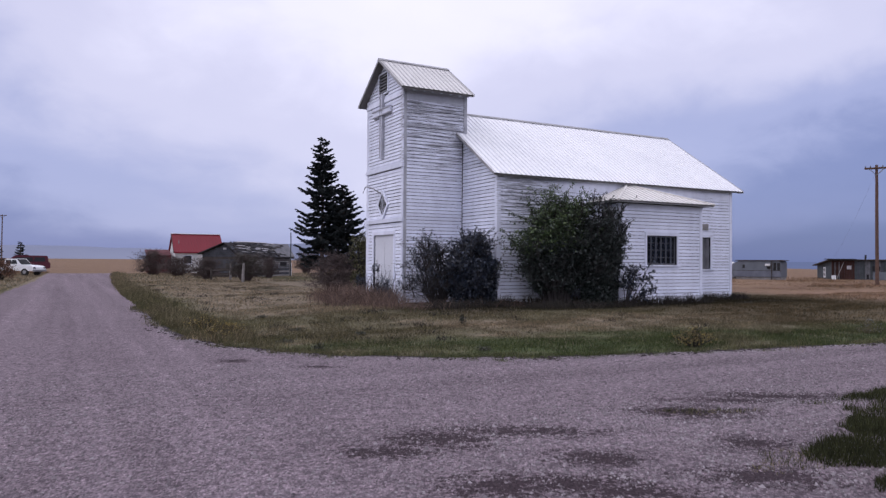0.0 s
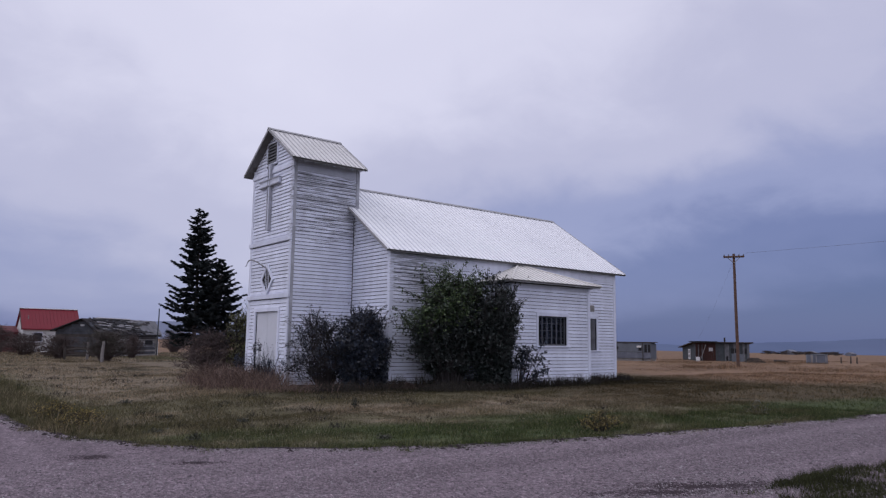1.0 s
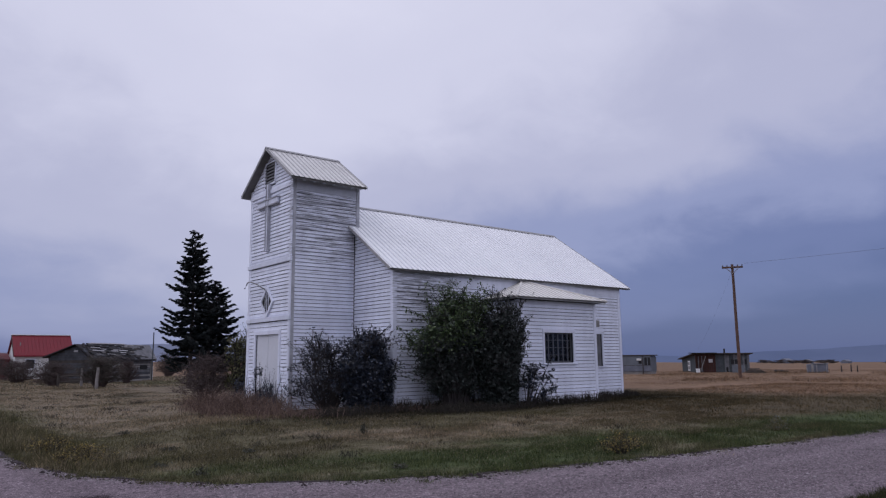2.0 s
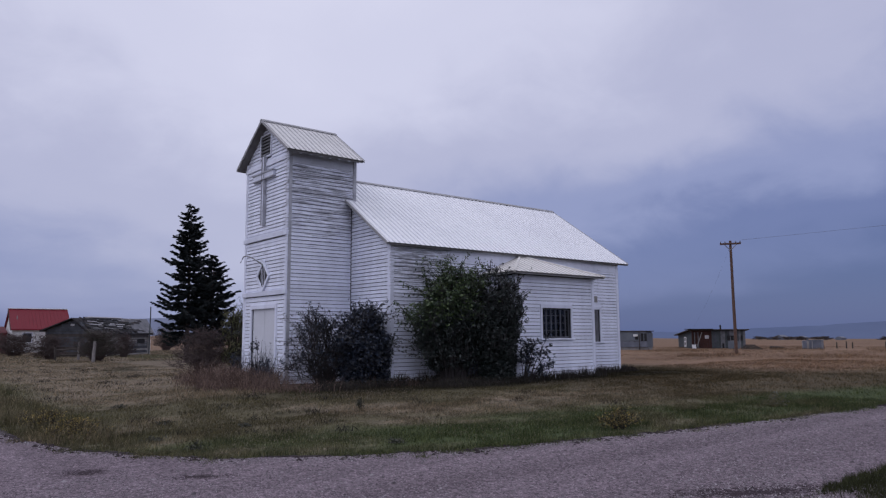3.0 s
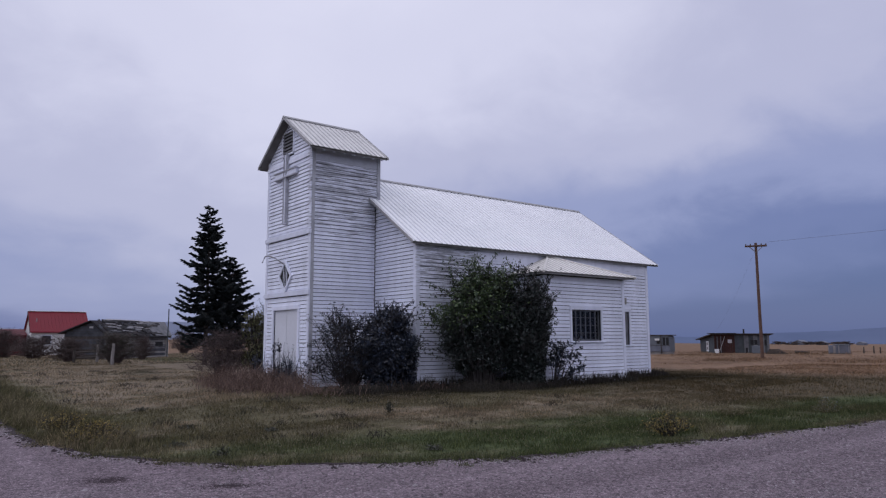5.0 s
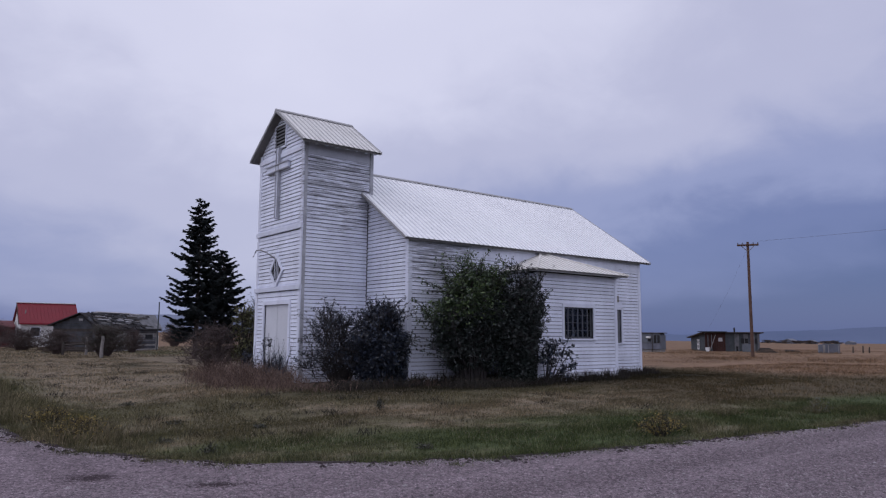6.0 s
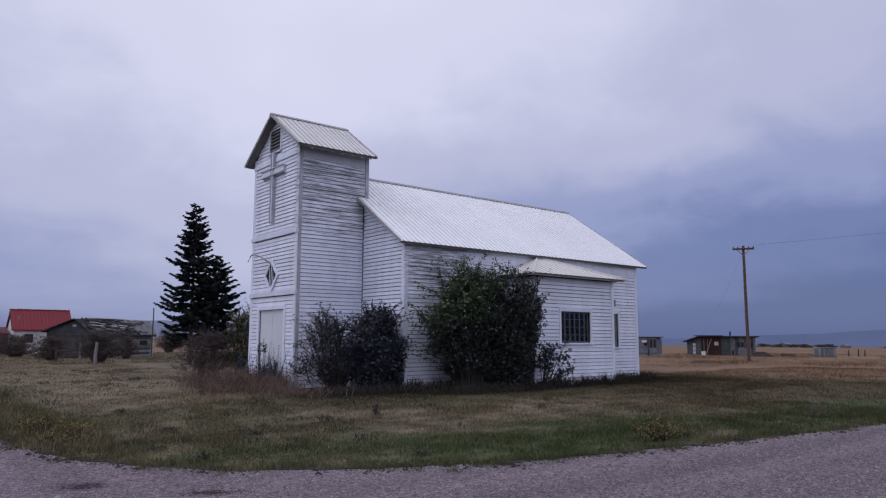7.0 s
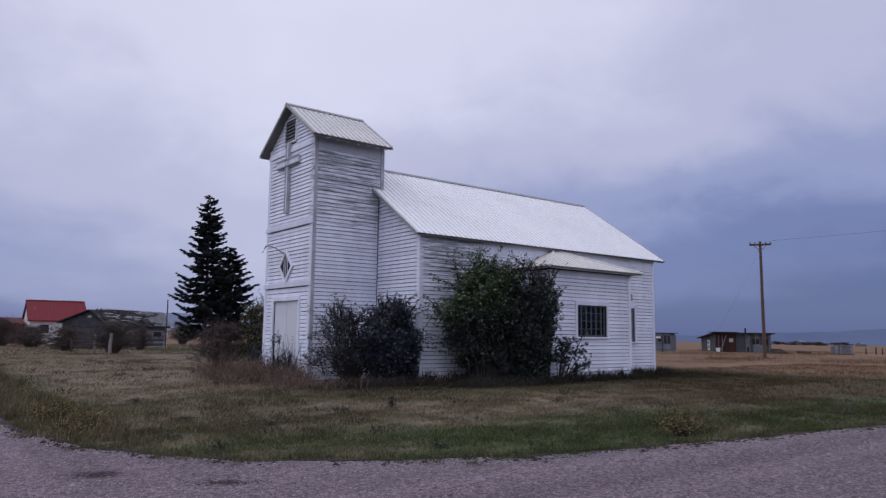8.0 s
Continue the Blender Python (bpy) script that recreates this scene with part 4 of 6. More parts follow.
def hip_face(a, b, c):
    """A ribbed triangular roof face with eave a-b and tip c."""
    a, b, c = Vector(a), Vector(b), Vector(c)
    u = (b - a).normalized()
    foot = a + u * (c - a).dot(u)
    v = (c - foot).normalized()
    nrm = u.cross(v)
    if nrm.z < 0:
        nrm = -nrm
    L, fu, fv = (b - a).length, (c - a).dot(u), (c - foot).length
    bm = bmesh.new()

    def climb(s):
        return fv * max(0.0, min(s / fu if fu > 1e-6 else 9, (L - s) / (L - fu) if L - fu > 1e-6 else 9, 1))
    cuts = [0.0]
    s = 0.1
    while s < L - 0.05:
        cuts += [s - 0.03, s - 0.014, s + 0.014, s + 0.03]
        s += 0.23
    cuts = sorted({*cuts, fu, L})
    prev2, was = None, 0.0
    for s in cuts:
        m = min(abs((s - 0.1 + 0.115) % 0.23 - 0.115), 0.2)
        h = 0.014 if m < 0.016 else 0.0
        cur = [bm.verts.new(a + u * s + nrm * (h + 0.004)), bm.verts.new(a + u * s + v * climb(s) + nrm * (h + 0.004))]
        if prev2:
            try:
                f = bm.faces.new((prev2[0], cur[0], cur[1], prev2[1]))
                f.material_index = 1 if h or was else 0
            except ValueError:
                pass
        prev2, was = cur, h
    bmesh.ops.remove_doubles(bm, verts=bm.verts, dist=1e-4)
    bmesh.ops.solidify(bm, geom=bm.faces, thickness=0.004)
    return bm


# the second slot gives the hip ribs painted shade lines
for a, b in (((ax0, ay, az), (ax1, ay, az)), ((ax0, -0.02, az), (ax0, ay, az)), ((ax1, ay, az), (ax1, -0.02, az))):
    part("roof_sheet", hip_face(a, b, pk), M_ROOF_CREAM, aroof).data.materials.append(M_RIB_CREAM)
for c in ((ax0, ay, az), (ax1, ay, az)):
    part("hip_cap", tube(bmesh.new(), [c, pk], [0.045, 0.045], 6), M_ROOF_CREAM, aroof)
part("fascia", boxes(((ax0 + 0.03, ay + 0.03, az - 0.07), (ax1 - 0.03, ay + 0.05, az - 0.02))), M_RAKE, aroof)
part("fascia", boxes(((ax0 + 0.03, ay + 0.03, az - 0.07), (ax0 + 0.05, -0.03, az - 0.02))), M_RAKE, aroof)
# inner floor keeps the rooms dark
part("church_floor", boxes(((0.14, 0.14, 0.2), (NX - 0.14, NY - 0.14, 0.3)), ((AX0 + 0.12, AY + 0.12, 0.2), (AX1 - 0.12, 0.0, 0.3))), M_DARKWOOD, church)

# ---- plants ----


def leaf_quads(centers, size, rng_np, flat=0.0):
    """Loose leaf-shaped quads (a kite) at the centres, turned at random."""
    n = len(centers)
    d = rng_np.normal(size=(n, 3))
    d[:, 2] = d[:, 2] * (1 - flat) - 0.25
    d /= np.linalg.norm(d, axis=1)[:, None]
    e2 = np.cross(d, rng_np.normal(size=(n, 3)))
    e2 /= np.linalg.norm(e2, axis=1)[:, None]
    s = size * rng_np.uniform(0.6, 1.3, (n, 1))
    c = np.asarray(centers)
    return np.stack([c - d * s, c + e2 * s * 0.45, c + d * s, c - e2 * s * 0.45], 1)


def shrub(name, at, rx, ry, h, stems, leaves, leaf_size, leaf_mat, label, category="shrub", seed=1, bare=0.25, lean=(0, 0), group="", top_mat=None, twig_mat=None, skirt=0.0, skirt_low=0.02, twigs=8, ragged=0.0, green=0.43, full=1.0, vase=0.0):
    """A many-stemmed shrub: stems from one foot that fork towards the crown, leaves on the outer twigs."""
    r, rn = random.Random(seed), np.random.default_rng(seed)
    z = float(ground_z(at[0], at[1])) - 0.03
    ob = thing(name, (at[0], at[1], z), label, category, group)
    bm = bmesh.new()
    tips = []
    for i in range(stems):
        a = 2 * math.pi * (i + r.random()) / stems
        rad = math.sqrt(r.random())
        # where the stem ends on a lumpy dome
        el = r.uniform(0.02, 1.0)
        reach = r.uniform(0.66, 1.10) if el < 0.7 else r.uniform(0.78, 1.02)
        reach *= 1 + ragged * noise.noise((math.cos(a) * 2.1 + seed, math.sin(a) * 2.1, el * 3.0))
        if ragged and el > 0.7:
            reach = min(reach, 1.02)
        rise = 0.16 + 0.84 * math.sin(el * 1.5)
        wide = math.cos(el * 1.45) ** full * (1 - vase * max(0.0, 0.62 - rise) / 0.62) * reach
        end = Vector((math.cos(a) * rx * wide + lean[0], math.sin(a) * ry * wide + lean[1], h * rise * reach))
        foot = Vector((math.cos(a) * 0.22 * rx * rad, math.sin(a) * 0.22 * ry * rad, 0))
        mid = foot.lerp(end, 0.5) + Vector((r.uniform(-0.1, 0.1) * rx, r.uniform(-0.1, 0.1) * ry, h * r.uniform(0.05, 0.16)))
        k0 = 0.012 * min(1.0, h / 0.8) + 0.007 * h * r.random()
        tube(bm, [foot, foot.lerp(mid, 0.5) + Vector((0, 0, 0.04 * h)), mid, end], [k0, k0 * 0.8, k0 * 0.55, k0 * 0.3], 4)
        tips.append((mid, end))
        for j in range(twigs):
            f = r.uniform(0.35, 0.97)
            b0 = mid.lerp(end, f) if f > 0.5 else foot.lerp(mid, 0.4 + f)
            b1 = b0 + Vector((r.gauss(0, 0.22) * rx, r.gauss(0, 0.22) * ry, r.uniform(-0.02, 0.22) * min(h, 2.0)))
            b1.z = max(b1.z, 0.08)
            tube(bm, [b0, b0.lerp(b1, 0.5) + Vector((0, 0, 0.02)), b1], [k0 * 0.45, k0 * 0.35, k0 * 0.15], 3)
            tips.append((b0, b1))
    part("branchwork", bm, twig_mat or M_TWIG, ob)
    w = rn.integers(0, len(tips), leaves)
    A = np.array([t[0] for t in tips])[w]
    B = np.array([t[1] for t in tips])[w]
    f = rn.uniform(bare, 1.06, (leaves, 1))
    c = A + (B - A) * f + rn.normal(size=(leaves, 3)) * (0.022 + 0.014 * max(rx, ry))
    c[:, 2] = np.maximum(c[:, 2], 0.06)
    wx, wy = c[:, 0] + at[0], c[:, 1] + at[1]
    c = c[~((wx > -0.12) & (wx < 11) & (wy > -0.14) & (wy < 7.6)) & ~((wx > 3.72) & (wx < 7.7) & (wy > -1.42) & (wy < 1)) & ~((wx > -2.35) & (wx < 0.2) & (wy > 2.05) & (wy < 5.3))]
    leaves = len(c)
    if skirt:
        low = int(leaves * skirt)
        a2, e3, q2 = rn.uniform(0, 6.283, low), rn.uniform(skirt_low, 0.66, low), rn.uniform(0.35, 0.92, low)
        q2 = q2 * (0.8 + e3 * 0.3) * (1 - vase * np.maximum(0.0, 0.55 - e3) / 0.55)
        c[:low] = np.stack([np.cos(a2) * rx * q2 + lean[0] * e3, np.sin(a2) * ry * q2, h * e3], 1)
    # leaves high up and to the west carry the light in their colour
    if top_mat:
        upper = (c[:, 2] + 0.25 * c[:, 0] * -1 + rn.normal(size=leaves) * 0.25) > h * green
        soup("crown_top", leaf_quads(c[upper], leaf_size, rn), top_mat, ob, "upper leaves in a lit, brighter green")
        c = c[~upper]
    soup("leaves", leaf_quads(c, leaf_size, rn), leaf_mat, ob)
    return ob


def spruce(at, h, radius, label, seed, lean=0.0):
    """A spruce: tapered trunk, whorls of drooping limbs, each set with short needle sprays."""
    r, rn = random.Random(seed), np.random.default_rng(seed)
    ob = thing("spruce_tree", (at[0], at[1], float(ground_z(*at)) - 0.05), label, "tree")
    bm = bmesh.new()
    tube(bm, [(0, 0, 0), (0, 0, h * 0.5), (lean, 0, h * 0.97)], [0.16, 0.09, 0.015], 8)
    part("trunk", bm, M_BARK, ob)
    limbs, sprays = bmesh.new(), []
    z = 1.45 if h > 6 else 0.4
    while z < h * 0.985:
        f = z / h
        lenz = radius * (1 - f) ** 0.75 + 0.10
        if f < 0.3:
            lenz *= 0.2 + f * 2.6
        n = 6 if f < 0.8 else 5
        a0 = r.random() * 6.28
        for i in range(n):
            a = a0 + 2 * math.pi * (i + r.uniform(-0.3, 0.3)) / n
            L = lenz * r.choice((0.55, 0.8, 0.95, 1.05, 1.18))
            up = 0.34 * f + r.uniform(-0.12, 0.05)
            root = Vector((lean * f, 0, z + r.uniform(-0.1, 0.1)))
            d = Vector((math.cos(a), math.sin(a), 0))
            pts = [root, root + d * L * 0.55 + Vector((0, 0, L * (up - 0.16))), root + d * L + Vector((0, 0, L * (up + 0.03)))]
            tube(limbs, pts, [0.03, 0.018, 0.006], 3)
            m = max(5, int(L * 27))
            for q in range(m):
                t = (q + r.random()) / m * 0.9 + 0.1
                p = pts[0].lerp(pts[1], t / 0.55) if t < 0.55 else pts[1].lerp(pts[2], (t - 0.55) / 0.45)
                side = d.cross(Vector((0, 0, 1))) * r.choice((-1, 1))
                s = (0.16 + 0.24 * (1 - t)) * r.uniform(0.7, 1.3) * min(1.0, 0.45 + L * 0.5)
                e2 = (d * r.uniform(0.3, 0.9) + side * r.uniform(0.2, 0.9) + Vector((0, 0, r.uniform(-0.42, 0.14)))).normalized() * s
                wv = e2.cross(Vector((r.gauss(0, 1), r.gauss(0, 1), r.gauss(0, 1)))).normalized() * s * 0.34
                sprays.append((p, p + e2 * 0.5 + wv, p + e2 * 1.25, p + e2 * 0.5 - wv))
                wv2 = e2.cross(wv).normalized() * s * 0.3
                sprays.append((p, p + e2 * 0.45 + wv2, p + e2 * 1.1, p + e2 * 0.45 - wv2))
        z += 0.27 + 0.13 * (1 - f)
    part("limb_frame", limbs, M_BARK, ob)
    soup("needles", np.array([[tuple(v) for v in q] for q in sprays]), M_NEEDLE, ob)
    return ob


def weeds(name, spots, height, mat, label, seed, blades=16, width=0.012, spread=0.16, kind="stuff", heads=False, splay=0.45):
    """Standing weed stalks in loose tufts, one mesh."""
    rn = np.random.default_rng(seed)
    out = []
    for (x, y, k2) in spots:
        z = float(ground_z(x, y)) - 0.02
        b = np.stack([x + rn.normal(0, spread, blades), y + rn.normal(0, spread, blades), np.full(blades, z)], 1)
        hh = height * k2 * rn.uniform(0.5, 1.15, blades)
        a = rn.uniform(0, 6.283, blades)
        ln = rn.uniform(0.05, splay, blades) * hh
        tip = b + np.stack([np.cos(a) * ln, np.sin(a) * ln, hh], 1)
        mid = (b + tip) / 2 + np.stack([-np.cos(a) * ln * 0.12, -np.sin(a) * ln * 0.12, 0.04 * hh], 1)
        sd = np.stack([-np.sin(a + 1), np.cos(a + 1), np.zeros(blades)], 1) * width * 0.5
        out.append(np.stack([b - sd, b + sd, mid + sd * 0.9, mid - sd * 0.9], 1))
        out.append(np.stack([mid - sd * 0.9, mid + sd * 0.9, tip + sd * 0.25, tip - sd * 0.25], 1))
        if heads:
            c = tip + rn.normal(0, 0.015, (blades, 3))
            out.append(leaf_quads(c, 0.019, rn))
            c = mid + (tip - mid) * rn.uniform(0, 1, (blades, 1)) + rn.normal(0, 0.03, (blades, 3))
            out.append(leaf_quads(c, 0.019, rn))
    ob = soup(name, np.concatenate(out), mat)
    return tagged(ob, label, "weeds", kind=kind)


# shrubs by the church
shrub("lilac_shrub", (-0.72, 0.22), 1.0, 0.85, 2.3, 100, 25000, 0.040, M_LEAF_DULL, "dense dark shrub against the church front", seed=11, bare=0.05, skirt=0.45, twigs=9, ragged=0.22)
shrub("lilac_shrub", (-1.72, 0.72), 1.15, 0.75, 2.1, 72, 3000, 0.040, M_LEAF_DULL, "leggy half-bare shrub against the tower side", seed=16, bare=0.6, lean=(-0.15, 0.1), twigs=12, ragged=0.3)
shrub("large_shrub", (1.60, -0.95), 1.95, 0.85, 3.6, 140, 33000, 0.044, M_LEAF_DARK, "big dense dark shrub, its top leaves a lit green", seed=12, bare=0.15, top_mat=M_LEAF_LIT, lean=(0.05, 0), skirt=0.20, skirt_low=0.24, twigs=10, ragged=0.36, green=0.58, vase=0.6)
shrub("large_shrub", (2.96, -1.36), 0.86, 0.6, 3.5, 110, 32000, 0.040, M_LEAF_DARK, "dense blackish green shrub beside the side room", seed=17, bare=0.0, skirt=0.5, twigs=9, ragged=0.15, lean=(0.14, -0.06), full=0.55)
shrub("annex_shrub", (3.72, -1.80), 0.95, 0.34, 1.45, 16, 560, 0.066, M_LEAF_DULL, "low straggling shrub before the side room", seed=13, bare=0.35, lean=(0.42, -0.06), twigs=5, ragged=0.3)
shrub("door_weed", (-2.78, 3.15), 0.30, 0.30, 1.42, 9, 260, 0.036, M_LEAF_DULL, "tall dark leafy weed before the church door", "weed", 18, 0.2, twigs=4, group="weeds at the door")
shrub("door_weed", (-2.85, 4.35), 0.34, 0.34, 0.95, 10, 240, 0.034, M_LEAF_DULL, "shorter dark leafy weed before the church door", "weed", 19, 0.2, twigs=4, group="weeds at the door")
shrub("door_weed", (-2.7, 2.55), 0.4, 0.3, 0.8, 12, 320, 0.034, M_LEAF_DULL, "low dark leafy weed at the tower corner", "weed", 20, 0.2, twigs=5, group="weeds at the door")
shrub("olive_thicket", (-1.25, 11.4), 1.5, 1.2, 1.75, 110, 2000, 0.04, M_LEAF_BROWN, "brown twiggy thicket beside the tower", seed=14, bare=0.1, twigs=10, ragged=0.4, twig_mat=M_BROWNTWIG)
shrub("olive_thicket", (-0.15, 10.9), 0.8, 0.7, 2.6, 56, 4200, 0.045, M_LEAF_OLIVE, "taller yellow-green thicket beside the tower", seed=15, bare=0.1, ragged=0.3)

spruce((3.2, 26.35), 9.98, 2.5, "tall dark green spruce", 21)
spruce((4.72, 26.4), 6.75, 2.75, "shorter spruce grown into the tall one", 22)

rng = random.Random(31)
spots = [(-3.3 + rng.gauss(0, 0.5), 3.2 + rng.gauss(0, 1.3), rng.uniform(0.45, 1.25)) for _ in range(150)] + [(rng.uniform(-3.4, 0.6), rng.uniform(-0.6, 0.5), rng.uniform(0.3, 0.7)) for _ in range(14)]
spots = [p for p in spots if not (p[0] > TX - 0.15 and p[1] > TY0 - 0.1) and p[0] < 0 or p[1] < -0.1]
weeds("dry_weeds", spots, 0.5, M_DRYWEED, "reddish brown dead weeds round the tower foot", 32, 30, 0.012, 0.28, heads=True, splay=1.2)
spots = [(rng.uniform(-3.0, -2.5), rng.uniform(2.2, 4.8), rng.uniform(0.6, 1.3)) for _ in range(11)] + [(rng.uniform(-2.95, -2.5), rng.uniform(2.0, 3.5), rng.uniform(0.9, 1.4)) for _ in range(15)]
weeds("tall_weeds", spots, 0.95, M_LEAF_DULL, "tall dark weeds before the church door", 33, 7, 0.016, 0.12, heads=True)
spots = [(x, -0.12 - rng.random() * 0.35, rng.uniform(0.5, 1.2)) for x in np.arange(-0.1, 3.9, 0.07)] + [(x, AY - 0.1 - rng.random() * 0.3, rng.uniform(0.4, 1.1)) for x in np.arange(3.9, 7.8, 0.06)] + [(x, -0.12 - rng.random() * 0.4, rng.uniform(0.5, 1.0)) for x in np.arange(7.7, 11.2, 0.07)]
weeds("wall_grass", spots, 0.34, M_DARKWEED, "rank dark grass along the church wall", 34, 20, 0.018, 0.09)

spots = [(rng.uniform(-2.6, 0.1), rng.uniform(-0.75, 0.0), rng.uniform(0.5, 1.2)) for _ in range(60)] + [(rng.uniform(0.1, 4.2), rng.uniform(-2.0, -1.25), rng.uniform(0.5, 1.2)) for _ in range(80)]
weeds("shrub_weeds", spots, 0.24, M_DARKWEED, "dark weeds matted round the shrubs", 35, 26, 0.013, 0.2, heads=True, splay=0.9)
spots = []
for (x0, y0), (x1, y1) in zip(CORNER[:7], CORNER[1:8]):
    for q in range(int(math.hypot(x1 - x0, y1 - y0) * 6.5)):
        f = rng.random()
        spots.append((x0 + (x1 - x0) * f + 0.25 + abs(rng.gauss(0, 0.45)), y0 + (y1 - y0) * f + 0.2, rng.uniform(0.3, 1.15)))
weeds("verge_weeds", spots[::2], 0.34, M_TANWEED, "tall tan dead weeds on the lane verge", 37, 30, 0.011, 0.18, splay=0.9)
weeds("verge_weeds", spots[1::2], 0.30, M_BLADE, "tall soft green weeds on the lane verge", 36, 30, 0.012, 0.16, splay=0.8)

# ---- things to the west: house, shack, fence, vehicles ----


def ground_at(x, y):
    return float(ground_z(x, y))


house = thing("farmhouse", (-0.9, 64.6, ground_at(-1.6, 66)), "small white farmhouse with a bright red metal roof", "house", turn=-1)
HL, HD, HE, HR = 4.95, 5.0, 2.5, 4.32
bm = boxes(((0, 0, 0), (HL, HD, HE)))
prism(bm, [(0, HE), (HD, HE), (HD / 2, HR - 0.1)], 0, 0.02, HL - 0.02)
part("wall", bm, M_HOUSE, house)
roof = bmesh.new()
prism(roof, [(-0.35, HE - 0.28), (HD / 2, HR), (HD + 0.35, HE - 0.28), (HD + 0.35, HE - 0.16), (HD / 2, HR + 0.12), (-0.35, HE - 0.16)], 0, -0.16, HL + 0.3)
roof = part("roof", roof, M_REDROOF, house)
for i in range(17):
    x = -0.15 + i * (HL + 0.4) / 16
    rb = bmesh.new()
    g = (HR - HE + 0.28) / (HD / 2 + 0.35)
    prism(rb, [(-0.36, HE - 0.16), (HD / 2, HR + 0.125), (HD / 2, HR + 0.165), (-0.36, HE - 0.12)], 0, x, x + 0.05)
    part("roof_rib", rb, M_REDROOF, roof)
rk = bmesh.new()
prism(rk, [(-0.37, HE - 0.34), (HD / 2, HR - 0.06), (HD / 2, HR + 0.14), (-0.37, HE - 0.14)], 0, -0.2, -0.16)
part("rake_board", rk, M_DARKWOOD, house)
part("ridge_cap", boxes(((-0.18, HD / 2 - 0.14, HR + 0.10), (HL + 0.32, HD / 2 + 0.14, HR + 0.19)), bevel=0.02), M_HOUSE, roof)
for x in (0.9, 3.2):
    wn2 = part("window", boxes(((x, -0.03, 1.0), (x + 0.9, -0.005, 2.0)), bevel=0.004), M_TRIM, house)
    part("pane", boxes(((x + 0.07, -0.045, 1.07), (x + 0.83, -0.031, 1.93))), M_GLASSDARK, wn2)
zr = HE - 0.16 + (HR - HE + 0.28) * 1.35 / (HD / 2 + 0.35)
part("vent_pipe", tube(bmesh.new(), [(0.5, 1.0, zr - 0.1), (0.5, 1.0, zr + 0.36)], [0.045, 0.045], 8), M_GREYWOOD, house, "pale vent pipe")
lean_to = thing("red_shed", (-3.6, 65.6, ground_at(-4, 66)), "small dark red lean-to shed beside the farmhouse", "shed", turn=-2)
bm = boxes(((0, 0, 0), (2.4, 3.0, 1.9)))
part("wall", bm, M_OLDRED, lean_to)
rf = bmesh.new()
prism(rf, [(-0.2, 1.88), (3.2, 2.5), (3.2, 2.62), (-0.2, 2.0)], 0, -0.15, 2.45)
part("roof", rf, M_OLDRED, lean_to)

# shack with a broken shingle roof; its near corner is the origin, x runs along the long side, y along the gable
shack = thing("old_shack", (1.35, 43.2, ground_at(1.4, 43.2)), "derelict grey board shack with a sagging broken roof", "shack", turn=44)
SL, SW, SE, SB, SR, SP = 8.8, 3.6, 1.85, 2.15, 3.05, 1.25
planks = part("wall", boxes(((0.05, 0.05, 0), (SL - 0.05, SW - 0.05, SE))), M_DARKWOOD, shack)
gb = bmesh.new()
prism(gb, [(0.05, SE), (SW - 0.05, SE), (SW - 0.05, SB), (SP, SR - 0.12)], 0, 0.05, SL - 0.05)
part("gable", gb, M_DARKWOOD, shack)
rng = random.Random(41)
for i in range(int(SE / 0.19)):
    part("board", boxes(((0, rng.uniform(-0.01, 0.02), i * 0.19), (SL, 0.05, i * 0.19 + 0.155))), rng.choice((M_OLDGREY, M_GREYWOOD, M_GREYWOOD, M_SHACK)), planks)
for i in range(int(SR / 0.2)):
    z = i * 0.2
    lo = 0.0 if z + 0.18 < SE else SP * (z + 0.2 - SE) / (SR - SE - 0.1)
    hi = SW if z + 0.18 < SB else SW - (SW - SP) * (z + 0.2 - SB) / (SR - SB - 0.1)
    if hi - lo > 0.2:
        part("board", boxes(((rng.uniform(0, 0.03), lo, z), (0.05, hi, z + 0.18))), rng.choice((M_SHACK, M_DARKWOOD, M_DARKWOOD)), planks)
rf = bmesh.new()
prism(rf, [(-0.3, SE - 0.16), (SP, SR - 0.05), (SW + 0.3, SB - 0.16), (SW + 0.3, SB - 0.06), (SP, SR), (-0.3, SE - 0.06)], 0, -0.3, SL + 0.3)
sroof = part("roof", rf, M_SHINGLE, shack, "sagging roof with rotten shingles")
g = (SR - SE + 0.06) / (SP + 0.3)
L = math.hypot(SP + 0.3, SR - SE + 0.06)
ang = math.atan2(SR - SE + 0.06, SP + 0.3)
shingle = [mesh_of(boxes(((0, 0, 0), (0.3 + 0.1 * q, 0.26, 0.02 + 0.015 * q))), "shingle", m) for q, m in enumerate((M_SHINGLE, M_SHACK, M_DARKWOOD, M_SHINGLE))]
for row in range(9):
    x = -0.3 + rng.uniform(0, 0.3)
    while x < SL:
        if rng.random() > 0.22:
            o = part("shingle", shingle[rng.choice((0, 0, 0, 1, 2, 3, 3))], None, sroof)
            o.matrix_local = Matrix.Translation((x, -0.3, SE - 0.055)) @ Matrix.Rotation(ang, 4, "X") @ Matrix.Translation((0, row * L / 9, rng.uniform(0.0, 0.05))) @ Matrix.Rotation(rng.uniform(-0.16, 0.16), 4, "Z") @ Matrix.Rotation(rng.uniform(-0.04, 0.12), 4, "X")
        x += rng.uniform(0.34, 0.62)
